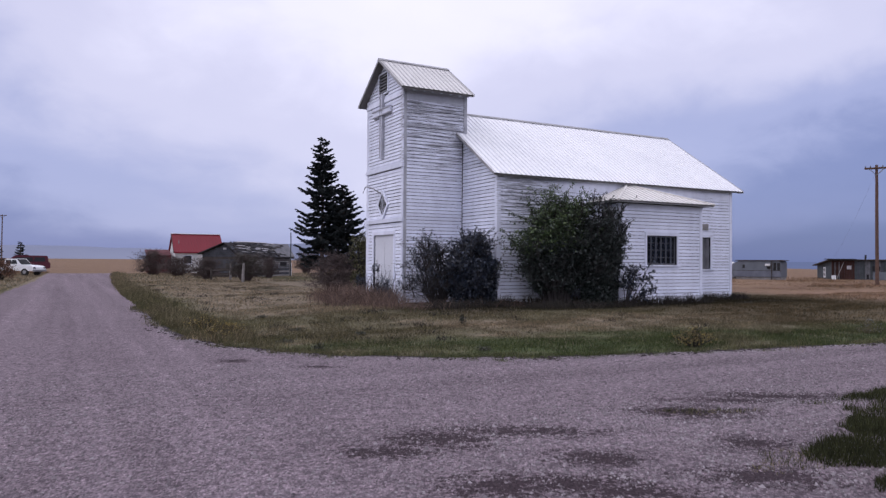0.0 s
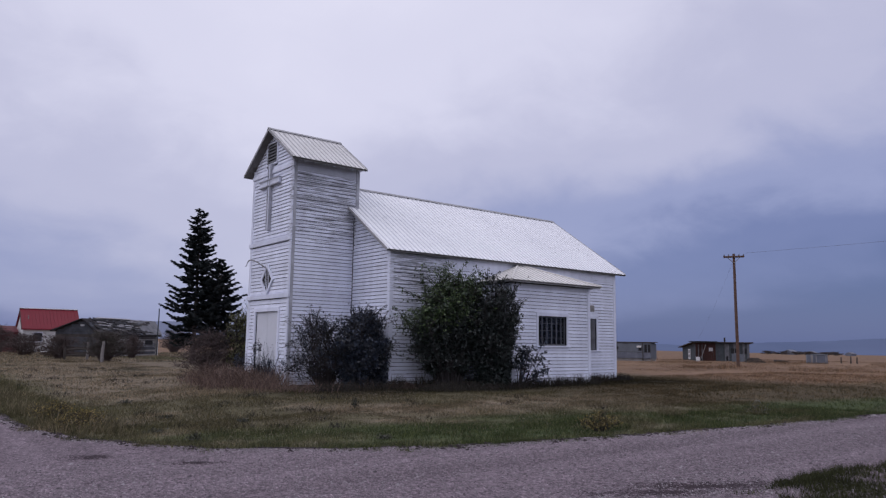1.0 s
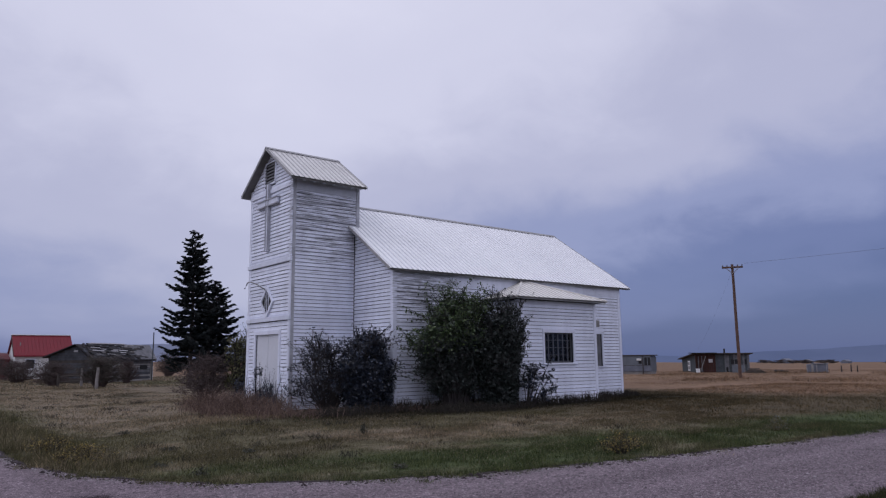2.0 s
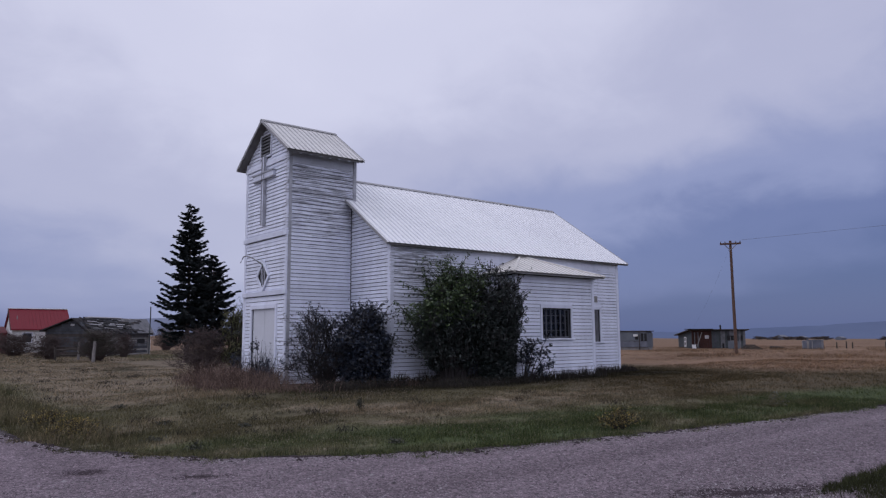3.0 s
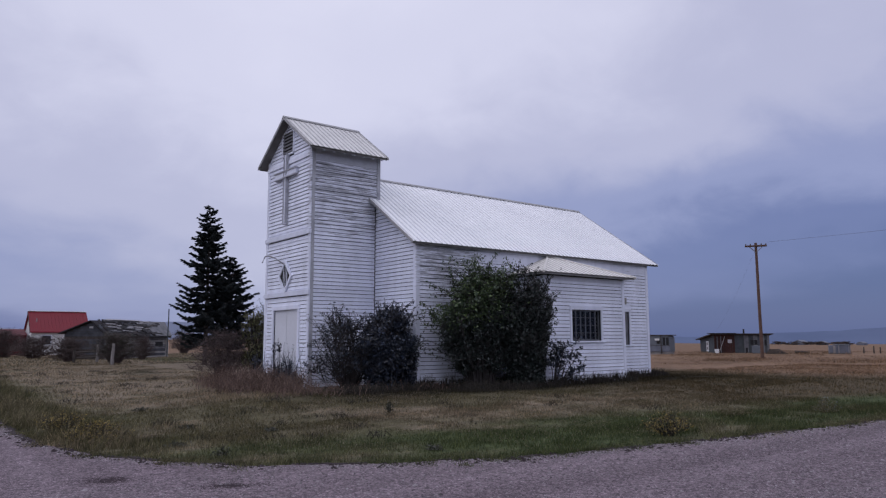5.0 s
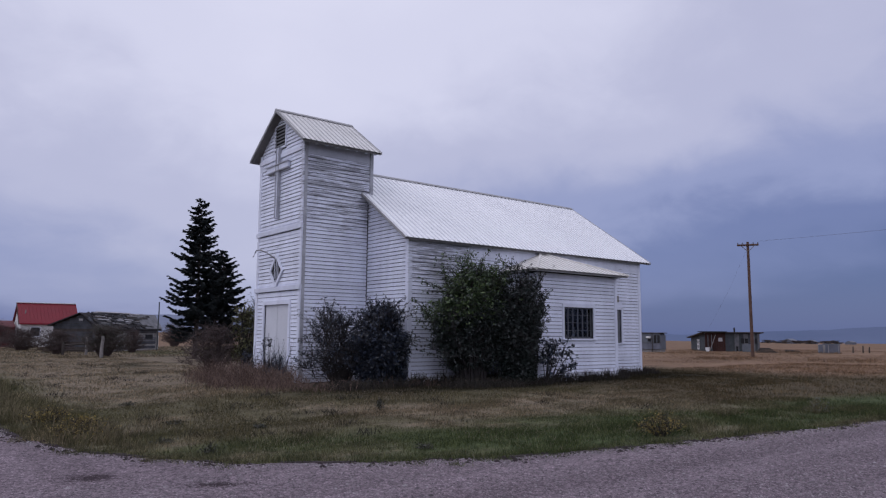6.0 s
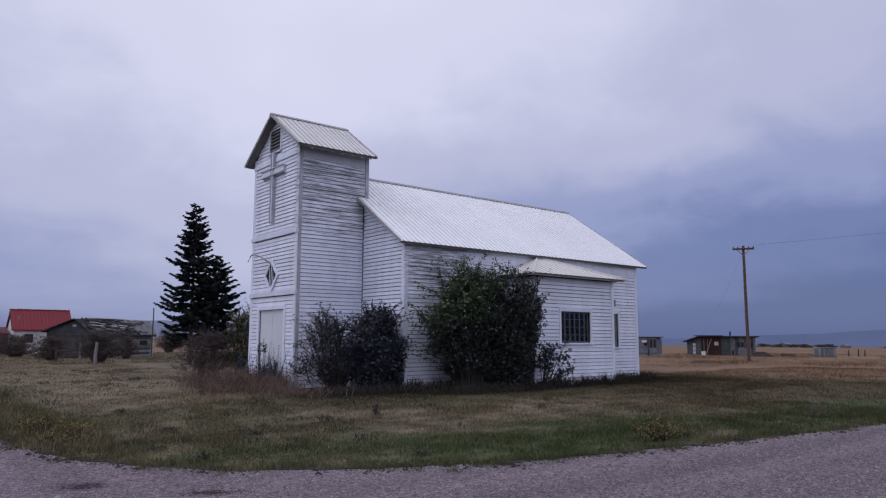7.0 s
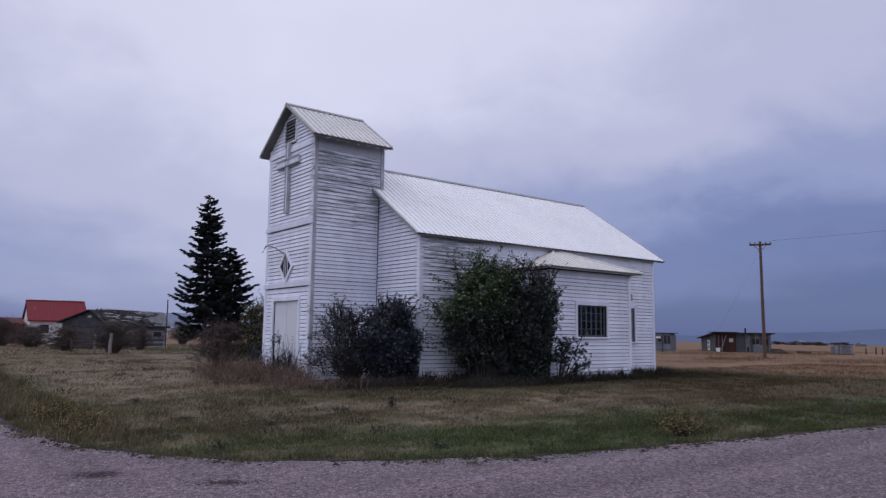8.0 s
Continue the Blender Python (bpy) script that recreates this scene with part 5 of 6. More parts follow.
for q in range(64):
    u, row = rng.uniform(0.1, SL - 2.6), rng.uniform(0.1, 0.98)
    o = part("loose_batten", boxes(((0, 0, 0), (rng.uniform(0.5, 1.7), rng.uniform(0.04, 0.10), 0.03))), rng.choice((M_OLDGREY, M_GREYWOOD, M_POSTWOOD, M_DARK, M_DARK)), sroof)
    o.matrix_local = Matrix.Translation((u, -0.3, SE - 0.0)) @ Matrix.Rotation(ang, 4, "X") @ Matrix.Translation((0, row * L, 0.05)) @ Matrix.Rotation(rng.uniform(-0.05, 0.05), 4, "Z")
for u, row, ww in ((0.9, 0.80, 1.6), (2.2, 0.88, 3.9), (2.4, 0.45, 0.9), (6.4, 0.55, 0.8), (0.3, 0.3, 0.8), (3.4, 0.62, 1.1), (5.2, 0.3, 0.9)):
    o = part("roof_hole", boxes(((0, 0, 0), (ww, 0.24, 0.012))), M_DARK, sroof)
    o.matrix_local = Matrix.Translation((u, -0.3, SE - 0.0)) @ Matrix.Rotation(ang, 4, "X") @ Matrix.Translation((0, row * L, 0.075))
for u, ww in ((1.6, 3.2), (4.9, 1.4)):
    o = part("ridge_batten", boxes(((0, 0, 0), (ww, 0.09, 0.05))), M_POSTWOOD, sroof, "pale bare batten along the ridge")
    o.matrix_local = Matrix.Translation((u, -0.3, SE)) @ Matrix.Rotation(ang, 4, "X") @ Matrix.Translation((0, 0.95 * L, 0.07))
part("hole", boxes(((7.0, -0.03, 0.98), (8.15, 0.0, 1.36))), M_DARK, shack)
part("doorway", boxes(((5.1, -0.03, 0.1), (5.6, 0.0, 1.55))), M_DARK, shack, "dark gaping doorway")
part("gable_patch", boxes(((-0.03, SP - 0.1, 2.42), (0.0, SP + 0.22, 2.58))), M_POSTWOOD, shack, "pale board under the gable peak")
# the far end: a back room under the same ridge, its roof still tight
part("back_room", boxes(((SL - 0.05, SP - 0.1, 0), (SL + 1.5, SW, SB - 0.1))), M_OLDGREY, shack)
rf = bmesh.new()
lo = [rf.verts.new(p) for p in ((6.5, -0.33, SE - 0.02), (SL + 0.35, -0.33, SE - 0.02), (SL + 1.75, SP, SR + 0.03), (SL + 1.75, SW + 0.2, SB), (6.5, SP, SR + 0.03))]
hi = [rf.verts.new(v.co + Vector((0, -0.01, 0.06))) for v in lo]
for i, j, n in ((0, 1, 2), (0, 2, 4), (4, 2, 3)):
    rf.faces.new((lo[n], lo[j], lo[i]))
    rf.faces.new((hi[i], hi[j], hi[n]))
for i, j in ((0, 1), (1, 2), (2, 3), (3, 4), (4, 0)):
    rf.faces.new((lo[i], lo[j], hi[j], hi[i]))
part("end_roof", rf, M_OLDGREY, shack, "greyer tighter roof end")
part("doorway", boxes(((-0.02, 3.1, 0.1), (0.0, 3.5, 1.3))), M_GREYWOOD, shack, "pale boarded doorway")
part("corner_post", boxes(((SL - 0.1, -0.06, 0), (SL + 0.06, 0.0, SE))), M_GREYWOOD, shack)
part("side_panel", boxes(((SL, 0.3, 0), (SL + 0.9, 2.4, 1.25))), M_HOUSE, shack, "pale sheet leaning at the end")


def pole_thing(name, at, h, r0, mat, label, category, lean=(0, 0), sides=8, group=""):
    ob = thing(name, (at[0], at[1], ground_at(*at) - 0.05), label, category, group)
    bm = bmesh.new()
    n = 5
    tube(bm, [(lean[0] * i / n + 0.01 * math.sin(i * 2), lean[1] * i / n, (h + 0.05) * i / n) for i in range(n + 1)], [r0 * (1 - 0.25 * i / n) for i in range(n + 1)], sides)
    part("shaft", bm, mat, ob)
    return ob


pole_thing("mast", (6.8, 46.0), 4.1, 0.06, M_SHEDGREY, "thin dark metal mast beside the shack", "mast")
M_POST = plain("pale_split_post", (0.21, 0.195, 0.19), 0.9, 0, 0.35, 5.0)
pole_thing("fence_post", (-1.1, 30.3), 1.3, 0.11, M_POST, "thick pale weathered fence post, leaning", "post", (0.06, 0), 7)
fence = thing("rail_fence", (-0.75, 36.0, ground_at(-0.7, 36)), "short grey rail fence with one post", "fence")
part("post", tube(bmesh.new(), [(0, 0, -0.05), (0.02, 0, 1.2)], [0.09, 0.08], 7), M_POST, fence)
for z in (0.35, 0.72):
    part("rail", tube(bmesh.new(), [(0, 0.1, z), (-1.3, 0.5, z - 0.06)], [0.06, 0.05], 6), M_DARKWOOD, fence)
part("post", tube(bmesh.new(), [(-1.3, 0.5, -0.05), (-1.32, 0.5, 0.85)], [0.09, 0.08], 7), M_DARKWOOD, fence)

for q, (x, y, rx, h, n2) in enumerate(((-4.2, 55.0, 1.85, 2.35, 4200), (-2.5, 50.5, 1.75, 1.75, 3200), (-1.9, 39.0, 1.35, 1.65, 2800), (-0.15, 33.6, 1.6, 2.05, 6500), (14.0, 64.2, 1.75, 2.5, 3400), (3.6, 41.5, 0.9, 1.7, 800))):
    olive = q == 3
    shrub("leafless_shrub", (x, y), rx, rx * 0.8, h, 110, n2 * (2 if olive else 3), 0.03, M_LEAF_DRAB if olive else M_LEAF_BROWN, "drab olive broom-like shrub by the post" if olive else "twiggy brown autumn shrub on the dry lot", seed=50 + q, bare=0.25, group="brown shrubs on the lot", ragged=0.35, twigs=12, twig_mat=M_BROWNTWIG)


def pickup(name, at, turn, paint, label, cap=False, size=1.0):
    """A pickup, nose along +x."""
    ob = thing(name, (at[0], at[1], ground_at(*at)), label, "pickup", turn=turn)
    ob.matrix_world = ob.matrix_world @ Matrix.Scale(size, 4)
    bm = bmesh.new()
    prism(bm, [(-2.65, 0.48), (-2.65, 1.12), (-0.75, 1.14), (0.95, 1.12), (2.35, 1.02), (2.62, 0.86), (2.65, 0.48)], 1, -0.92, 0.92)
    bmesh.ops.bevel(bm, geom=list(bm.edges), offset=0.05, segments=2, affect="EDGES")
    part("body", bm, paint, ob)
    bm = bmesh.new()
    prism(bm, [(-0.85, 1.1), (-0.7, 1.72), (0.45, 1.74), (1.1, 1.1)] if not cap else [(-2.5, 1.1), (-2.4, 1.80), (0.55, 1.82), (1.3, 1.1)], 1, -0.80, 0.80)
    bmesh.ops.bevel(bm, geom=list(bm.edges), offset=0.05, segments=2, affect="EDGES")
    cab = part("cab", bm, paint, ob)
    for s in (-1, 1):
        for a, b in (((-0.62, 0.02), (0.05, 0.60)) if not cap else ((-2.2, -1.2), (-1.1, 0.5))):
            bm = bmesh.new()
            prism(bm, [(a, 1.2), (a + 0.05, 1.62), (b - 0.06, 1.62), (b + 0.1, 1.2)], 1, s * 0.80, s * 0.815)
            part("side_window", bm, M_GLASSDARK, cab)
    bm = bmesh.new()
    v = [bm.verts.new(p) for p in ((1.06, -0.68, 1.16), (1.06, 0.68, 1.16), (0.52, 0.62, 1.70), (0.52, -0.62, 1.70))]
    f = bm.faces.new(v)
    bmesh.ops.solidify(bm, geom=[f], thickness=0.03)
    part("windscreen", bm, M_GLASSDARK, cab)
    for x in (-1.65, 1.65):
        for s in (-1, 1):
            wh = part("wheel", tube(bmesh.new(), [(x, s * 0.72, 0.37), (x, s * 0.95, 0.37)], [0.37, 0.37], 20), M_TYRE, ob)
            part("rim", tube(bmesh.new(), [(x, s * 0.94, 0.37), (x, s * 0.965, 0.37)], [0.2, 0.18], 14), M_RIM, wh)
    part("front_bumper", boxes(((2.55, -0.9, 0.42), (2.76, 0.9, 0.62)), bevel=0.03), M_STEEL, ob)
    for s in (-1, 1):
        part("headlight", boxes(((2.5, s * 0.72 - 0.14, 0.72), (2.66, s * 0.72 + 0.14, 0.88)), bevel=0.02), M_GLASSDARK, ob)
    return ob


pickup("pickup_truck", (-15.5, 55.0), -38, M_CARWHITE, "white pickup parked on the grass by the lane", size=0.86)
pickup("red_wagon", (-15.7, 66.0), 182, M_CARRED, "dark red wagon parked behind the white pickup", True)
heap = thing("rusty_implement", (-16.8, 39.2, ground_at(-17, 39)), "rusty farm implement overgrown with dead brush", "farm machine")
part("hood", boxes(((-1.2, -0.4, 0.55), (0.2, 0.4, 1.15)), bevel=0.06), M_RUST, heap)
part("frame", boxes(((-1.6, -0.5, 0.35), (1.1, 0.5, 0.55)), bevel=0.02), M_RUST, heap)
for x, rr in ((-1.1, 0.55), (0.8, 0.35)):
    for s in (-1, 1):
        part("wheel", tube(bmesh.new(), [(x, s * 0.55, rr), (x, s * 0.75, rr)], [rr, rr], 18), M_TYRE, heap)
part("seat", boxes(((-1.5, -0.2, 1.15), (-1.1, 0.2, 1.3)), bevel=0.04), M_DARK, heap)
M_ORANGE = make_leaf("rusty_orange_brush", (0.06, 0.03, 0.02), (0.14, 0.065, 0.04), (0.24, 0.13, 0.08), 0.9)
shrub("dead_brush", (-15.75, 38.1), 1.1, 0.9, 1.45, 40, 3000, 0.05, M_ORANGE, "heap of rust-brown dead brush on the verge", seed=61, bare=0.2)
shrub("dead_brush", (-17.4, 37.8), 1.3, 0.9, 1.9, 30, 2200, 0.06, M_ORANGE, "heap of rust-brown dead brush on the verge", seed=62, bare=0.2)
spruce((-16.4, 81.0), 3.7, 1.0, "small far spruce past the lane", 63)
spruce((-19.0, 81.2), 4.4, 1.2, "far spruce past the lane", 64)

# ---- things to the east: poles, trailer, shed, tank ----


def utility_pole(at, h, lean, label, turn, group="utility poles"):
    ob = pole_thing("utility_pole", at, h, 0.125, M_POLE, label, "utility pole", lean, 10, group)
    q = pose(lean[0], lean[1], h, 0, 0, turn)
    for off in (-0.16, 0.16):
        arm = part("crossarm", boxes(((-0.76, -0.05, -0.24), (0.76, 0.05, -0.14)), bevel=0.01), M_POLE, ob)
        arm.matrix_local = q @ Matrix.Translation((0, off, 0))
        for x in (-0.7, -0.38, 0.38, 0.7):
            part("insulator", tube(bmesh.new(), [(x, 0, -0.14), (x, 0, -0.06), (x, 0, -0.0)], [0.03, 0.045, 0.02], 8), M_GALV, arm)
        for s in (-1, 1):
            part("brace", tube(bmesh.new(), [(s * 0.5, 0, -0.2), (0, -off * 0.3, -0.7)], [0.02, 0.02], 4), M_STEEL, arm)
    return ob


POLE = (39.95, 11.3)
utility_pole(POLE, 8.72, (-0.16, -0.08), "brown wooden utility pole leaning slightly, with one crossarm", -60)
utility_pole((37.0, -32.0), 8.55, (0, 0), "brown wooden utility pole with one crossarm", 80)
utility_pole((-23.1, 156.0), 10.7, (0, 0), "far wooden utility pole along the lane", 10)
for s in (1.05,):
    a = Vector((POLE[0] - 0.16 + s * 0.39, POLE[1] - 0.08 - s * 0.68, 8.4))
    b = Vector((37.0 + s * 0.13, -32.0 - s * 0.75, 8.22))
    pts = [a.lerp(b, i / 24) + Vector((0, 0, -3.4 * 0.25 * (i / 24) * (1 - i / 24))) for i in range(25)]
    wire = new("power_line", mesh_of(tube(bmesh.new(), [tuple(p) for p in pts], [0.009] * 25, 4), "power_line", M_WIRE))
    tagged(wire, "thin sagging power line between two poles", "power line", "power lines")

a, b = Vector((POLE[0] - 0.16, POLE[1] - 0.08, 8.0)), Vector((55.0, 24.2, 1.75))
pts = [a.lerp(b, i / 16) + Vector((0, 0, -1.6 * (i / 16) * (1 - i / 16))) for i in range(17)]
wire = new("power_line", mesh_of(tube(bmesh.new(), [tuple(p) for p in pts], [0.0035] * 17, 4), "power_line", M_WIRE))
tagged(wire, "thin service wire dropping from the pole to the shed", "power line", "power lines")

# trailer, its near side faces the church
trailer = thing("old_trailer", (44.95, 28.28, ground_at(46, 26)), "derelict aluminium house trailer with missing panels", "trailer", turn=-68)
bm = bmesh.new()
prism(bm, [(0.35, 0.25), (0.0, 0.9), (0.3, 1.5), (0.9, 1.78), (4.5, 1.78), (4.65, 1.6), (4.65, 0.25)], 1, 0, 2.2)
part("body", bm, M_ALU, trailer)
part("skirt", boxes(((0.6, 0.1, 0), (4.6, 2.1, 0.3))), M_GREYWOOD, trailer)
part("roof", boxes(((0.6, -0.12, 1.78), (4.8, 2.3, 1.86)), bevel=0.02), M_DARKWOOD, trailer)
part("lower_panel", boxes(((0.5, -0.02, 0.28), (4.64, -0.004, 0.84))), M_GALV, trailer)
for a, b, z0, z1 in ((1.25, 1.45, 1.1, 1.4), (3.45, 3.75, 1.0, 1.35), (4.02, 4.26, 0.85, 1.6), (4.34, 4.58, 0.85, 1.6)):
    part("window_hole", boxes(((a, -0.03, z0), (b, -0.006, z1))), M_DARK, trailer)
part("awning_post", boxes(((3.84, -0.1, 0), (3.9, -0.03, 1.78))), M_DARKWOOD, trailer)
part("junction_box", boxes(((3.3, -0.14, 1.3), (3.72, -0.02, 1.5)), bevel=0.02), M_HOUSE, trailer, "pale box on the wall")
part("belt_strip", boxes(((0.2, -0.03, 0.84), (4.64, -0.004, 0.88))), M_DARKWOOD, trailer)
nose = bmesh.new()
bmesh.ops.create_uvsphere(nose, u_segments=14, v_segments=9, radius=0.75)
for v in nose.verts:
    v.co = Vector((v.co.x * 0.75 - 0.1, v.co.y + 1.0, max(v.co.z, -0.6) * 1.1 + 0.82))
nose_ob = thing("propane_tank", (45.2, 28.4, ground_at(45, 28)), "white rounded fuel tank at the end of the trailer", "tank", turn=-68)
part("vessel", nose, M_CARWHITE, nose_ob, smooth=True)
part("foot", boxes(((-0.4, 0.6, -0.1), (0.2, 1.4, 0.3))), M_STEEL, nose_ob)

shed = thing("tin_shed", (55.0, 24.4, ground_at(54, 24)), "low rust-red and grey tin shed, doors gone", "shed", turn=-42)
shed.matrix_world = shed.matrix_world @ Matrix.Diagonal((1, 1, 0.89, 1))
# origin at the near corner; x runs along the front, y back
SF = 5.5
bm = bmesh.new()
prism(bm, [(0, 0), (5.0, 0), (5.0, 1.55), (0, 2.1)], 0, 0, SF)
shed_wall = part("wall", bm, M_SHEDGREY, shed)
rng = random.Random(71)
for i in range(24):
    x = i * SF / 24
    part("board", boxes(((x, rng.uniform(-0.045, -0.02), 0.02), (x + SF / 24 - 0.02, -0.004, (2.2 if i < 9 else 2.05) + rng.uniform(-0.03, 0.02)))), M_RUST if i < 9 else rng.choice((M_SHEDGREY, M_SHEDGREY, M_OLDGREY, M_SHACK)), shed_wall)
rf = bmesh.new()
prism(rf, [(-0.4, 2.14), (5.3, 1.50), (5.3, 1.60), (-0.4, 2.24)], 0, -0.4, SF + 0.3)
part("roof", rf, M_DARKWOOD, shed)
for a, b, z0, z1, mm in ((1.35, 1.75, 1.15, 1.55, M_POSTWOOD), (3.6, 4.3, 0.95, 1.5, M_DARK), (0.1, 0.75, 0.0, 0.45, M_DARK), (3.1, 3.3, 0.05, 0.6, M_DARK), (5.0, 5.2, 0.9, 1.5, M_DARK)):
    part("opening", boxes(((a, -0.06, z0), (b, -0.046, z1))), mm, shed)
part("raised_eave", boxes(((-0.45, -0.5, 2.22), (2.1, 0.9, 2.3)), bevel=0.01), M_DARK, shed, "tar-dark raised roof edge")
part("mullion", boxes(((3.93, -0.068, 0.95), (3.97, -0.06, 1.5))), M_OLDGREY, shed)
part("patch_board", boxes(((3.75, -0.1, 0.0), (4.45, -0.062, 0.52)), bevel=0.01), M_POSTWOOD, shed, "pale patch board at the wall foot")
side = part("side_door", boxes(((-0.03, 1.9, 0.15), (-0.004, 2.7, 1.35)), bevel=0.006), M_HOUSE, shed, "white side door")
for z in (0.35, 0.85):
    part("door_panel", boxes(((-0.038, 2.0, z), (-0.031, 2.6, z + 0.36))), M_GREYWOOD, side)
part("stovepipe", tube(bmesh.new(), [(3.4, 1.2, 1.8), (3.4, 1.2, 2.75)], [0.09, 0.09], 8), M_DARK, shed)
part("ladder", boxes(((0.25, -0.12, 0), (0.32, -0.06, 1.9)), ((0.62, -0.12, 0), (0.68, -0.06, 1.9))), M_OLDGREY, shed)
part("leaning_plank", tube(bmesh.new(), [(0.35, -0.3, 0.0), (1.05, -0.1, 1.9)], [0.04, 0.04], 4), M_GREYWOOD, shed, "pale plank leaning on the wall")
lumber = thing("board_pile", (54.4, 18.7, ground_at(54, 18)), "low pile of old boards beside the tin shed", "lumber", turn=-62)
for i in range(4):
    part("plank", boxes(((0.1 * i, -0.3 + 0.2 * i, 0.12 * i), (1.9 - 0.2 * i, 0.0 + 0.2 * i, 0.12 * i + 0.1))), M_DARKWOOD, lumber)
crate = thing("white_bucket", (54.1, 23.6, ground_at(54, 23)), "small white bucket at the shed door", "bucket")
part("pail", tube(bmesh.new(), [(0, 0, 0), (0, 0, 0.42)], [0.17, 0.22], 12), M_CARWHITE, crate)
pail = thing("scrap_panel", (55.4, 20.6, ground_at(55, 20)), "pale sheet of scrap leaning by the shed", "scrap", turn=-62)
part("panel", boxes(((0, 0, 0), (1.1, 0.06, 0.75)), bevel=0.01), M_ALU, pail)

bin_ob = thing("metal_trough", (59.1, 15.0, ground_at(59, 14)), "bluish galvanised stock bin in the field", "stock bin", turn=-70)
part("body", boxes(((0, 0, 0), (1.8, 1.3, 0.8)), bevel=0.03), M_GALV, bin_ob)
for x in (0.02, 0.86, 1.7):
    part("stiffener", boxes(((x, -0.05, 0), (x + 0.07, -0.002, 0.8))), M_STEEL, bin_ob)
part("lid", boxes(((0.4, -0.06, 0.8), (1.85, 1.35, 0.87)), bevel=0.01), M_ALU, bin_ob, "paler dented lid")
part("patch_panel", boxes(((0.42, -0.03, 0.05), (0.62, -0.004, 0.78))), M_GREYWOOD, bin_ob, "pale upright patch")
log = thing("old_log", (57.9, 17.6, ground_at(58, 17)), "dark weathered log lying in the stubble", "log", turn=-62)
part("trunk", tube(bmesh.new(), [(0, 0, 0.12), (0.6, 0.02, 0.15), (1.3, 0.1, 0.1)], [0.15, 0.13, 0.06], 8), M_DARKWOOD, log)
for q, (x, y) in enumerate(((64.5, 14.0), (64.8, 13.2), (65.0, 12.7), (63.0, 9.0), (66.0, 6.0))):
    pole_thing("field_post", (x, y), 0.62 + 0.1 * (q % 2), 0.07, M_DARKWOOD, "short dark fence post in the stubble", "post", (0.03, 0), 6, "field posts")
farm = thing("far_farmstead", (442, 200, ground_at(442, 200)), "distant farm buildings among low trees", "farm")
for x, y, a, b, h in ((0, 0, 8, 6, 3.2), (-6, -16, 6, 5, 2.6), (4, -34, 6, 4, 2.2)):
    fb = boxes(((x, y, 0), (x + a, y + b, h * 0.6)))
    prism(fb, [(y, h * 0.6), (y + b, h * 0.6), (y + b / 2, h)], 0, x, x + a)
    part("building", fb, M_GALV, farm)
for q, (x, y) in enumerate(((436, 203), (438, 194), (434, 186), (440, 178), (432, 170), (436, 212), (470, 150), (472, 142))):
    shrub("far_tree", (x, y), 4.6, 4.6, 2.1, 22, 900, 0.35, M_LEAF_BROWN, "low dark tree by the distant farm", "tree", 80 + q, group="far farm trees")

# ---- grass, weeds, stones ----
LOT = CORNER + [(120, 62)]


def inside(px, py, poly):
    hit = np.zeros(len(px), bool)
    for (x0, y0), (x1, y1) in zip(poly, poly[1:] + poly[:1]):
        c = ((y0 > py) != (y1 > py)) & (px < (x1 - x0) * (py - y0) / (y1 - y0 + 1e-12) + x0)
        hit ^= c
    return hit


def field_noise(x, y, s):
    return np.sin(x * s + 1.7 * np.sin(y * s * 0.7 + 1)) * np.sin(y * s * 1.1 + 1.3 * np.sin(x * s * 0.6))


def turf(name, n, lo, hi, height, width, seed, label, keep, tall=None, z=None, mat=None):
    """Loose grass blades scattered over a rectangle, where keep() says so."""
    rn = np.random.default_rng(seed)
    x, y = rn.uniform(lo[0], hi[0], n), rn.uniform(lo[1], hi[1], n)
    m = keep(x, y)
    x, y = x[m], y[m]
    # blades stand in tufts
    m = 0.6 * field_noise(0.8 * x - 0.6 * y, 0.6 * x + 0.8 * y, 5.1) + 0.7 * field_noise(0.5 * x + 0.87 * y + 3, 0.87 * x - 0.5 * y, 2.3) + rn.normal(0, 0.55, len(x)) > -0.3
    x, y = x[m], y[m]
    n = len(x)
    z = ground_z(x, y) - 0.01 if z is None else np.full(n, z)
    h = height * rn.uniform(0.4, 1.3, n) * (1 + 0.35 * field_noise(x, y, 1.3))
    if tall:
        h = h * tall(x, y)
    a, ln = rn.uniform(0, 6.283, n), rn.uniform(0.1, 0.9, n) * h
    b = rn.uniform(0, 6.283, n)
    base = np.stack([x, y, z], 1)
    side = np.stack([np.cos(b), np.sin(b), np.zeros(n)], 1) * (width * rn.uniform(0.6, 1.4, n))[:, None] * 0.5
    tip = base + np.stack([np.cos(a) * ln, np.sin(a) * ln, h], 1)
    ob = soup(name, np.stack([base - side, base + side, tip], 1), mat or M_BLADE)
    return tagged(ob, label, "grass", kind="stuff")


def off_church(x, y):
    return ~((x > TX - 0.1) & (x < NX) & (y > -0.1) & (y < NY)) & ~((x > AX0) & (x < AX1) & (y > AY) & (y < 1))


def verge_tall(x, y):
    west = 1 + 0.9 * smooth01((-8.0 - x) / 1.0) * smooth01((y + 7.0) / 2.0)
    south = 1 + 0.5 * smooth01((-7.4 - y) / 1.2)
    return west * south


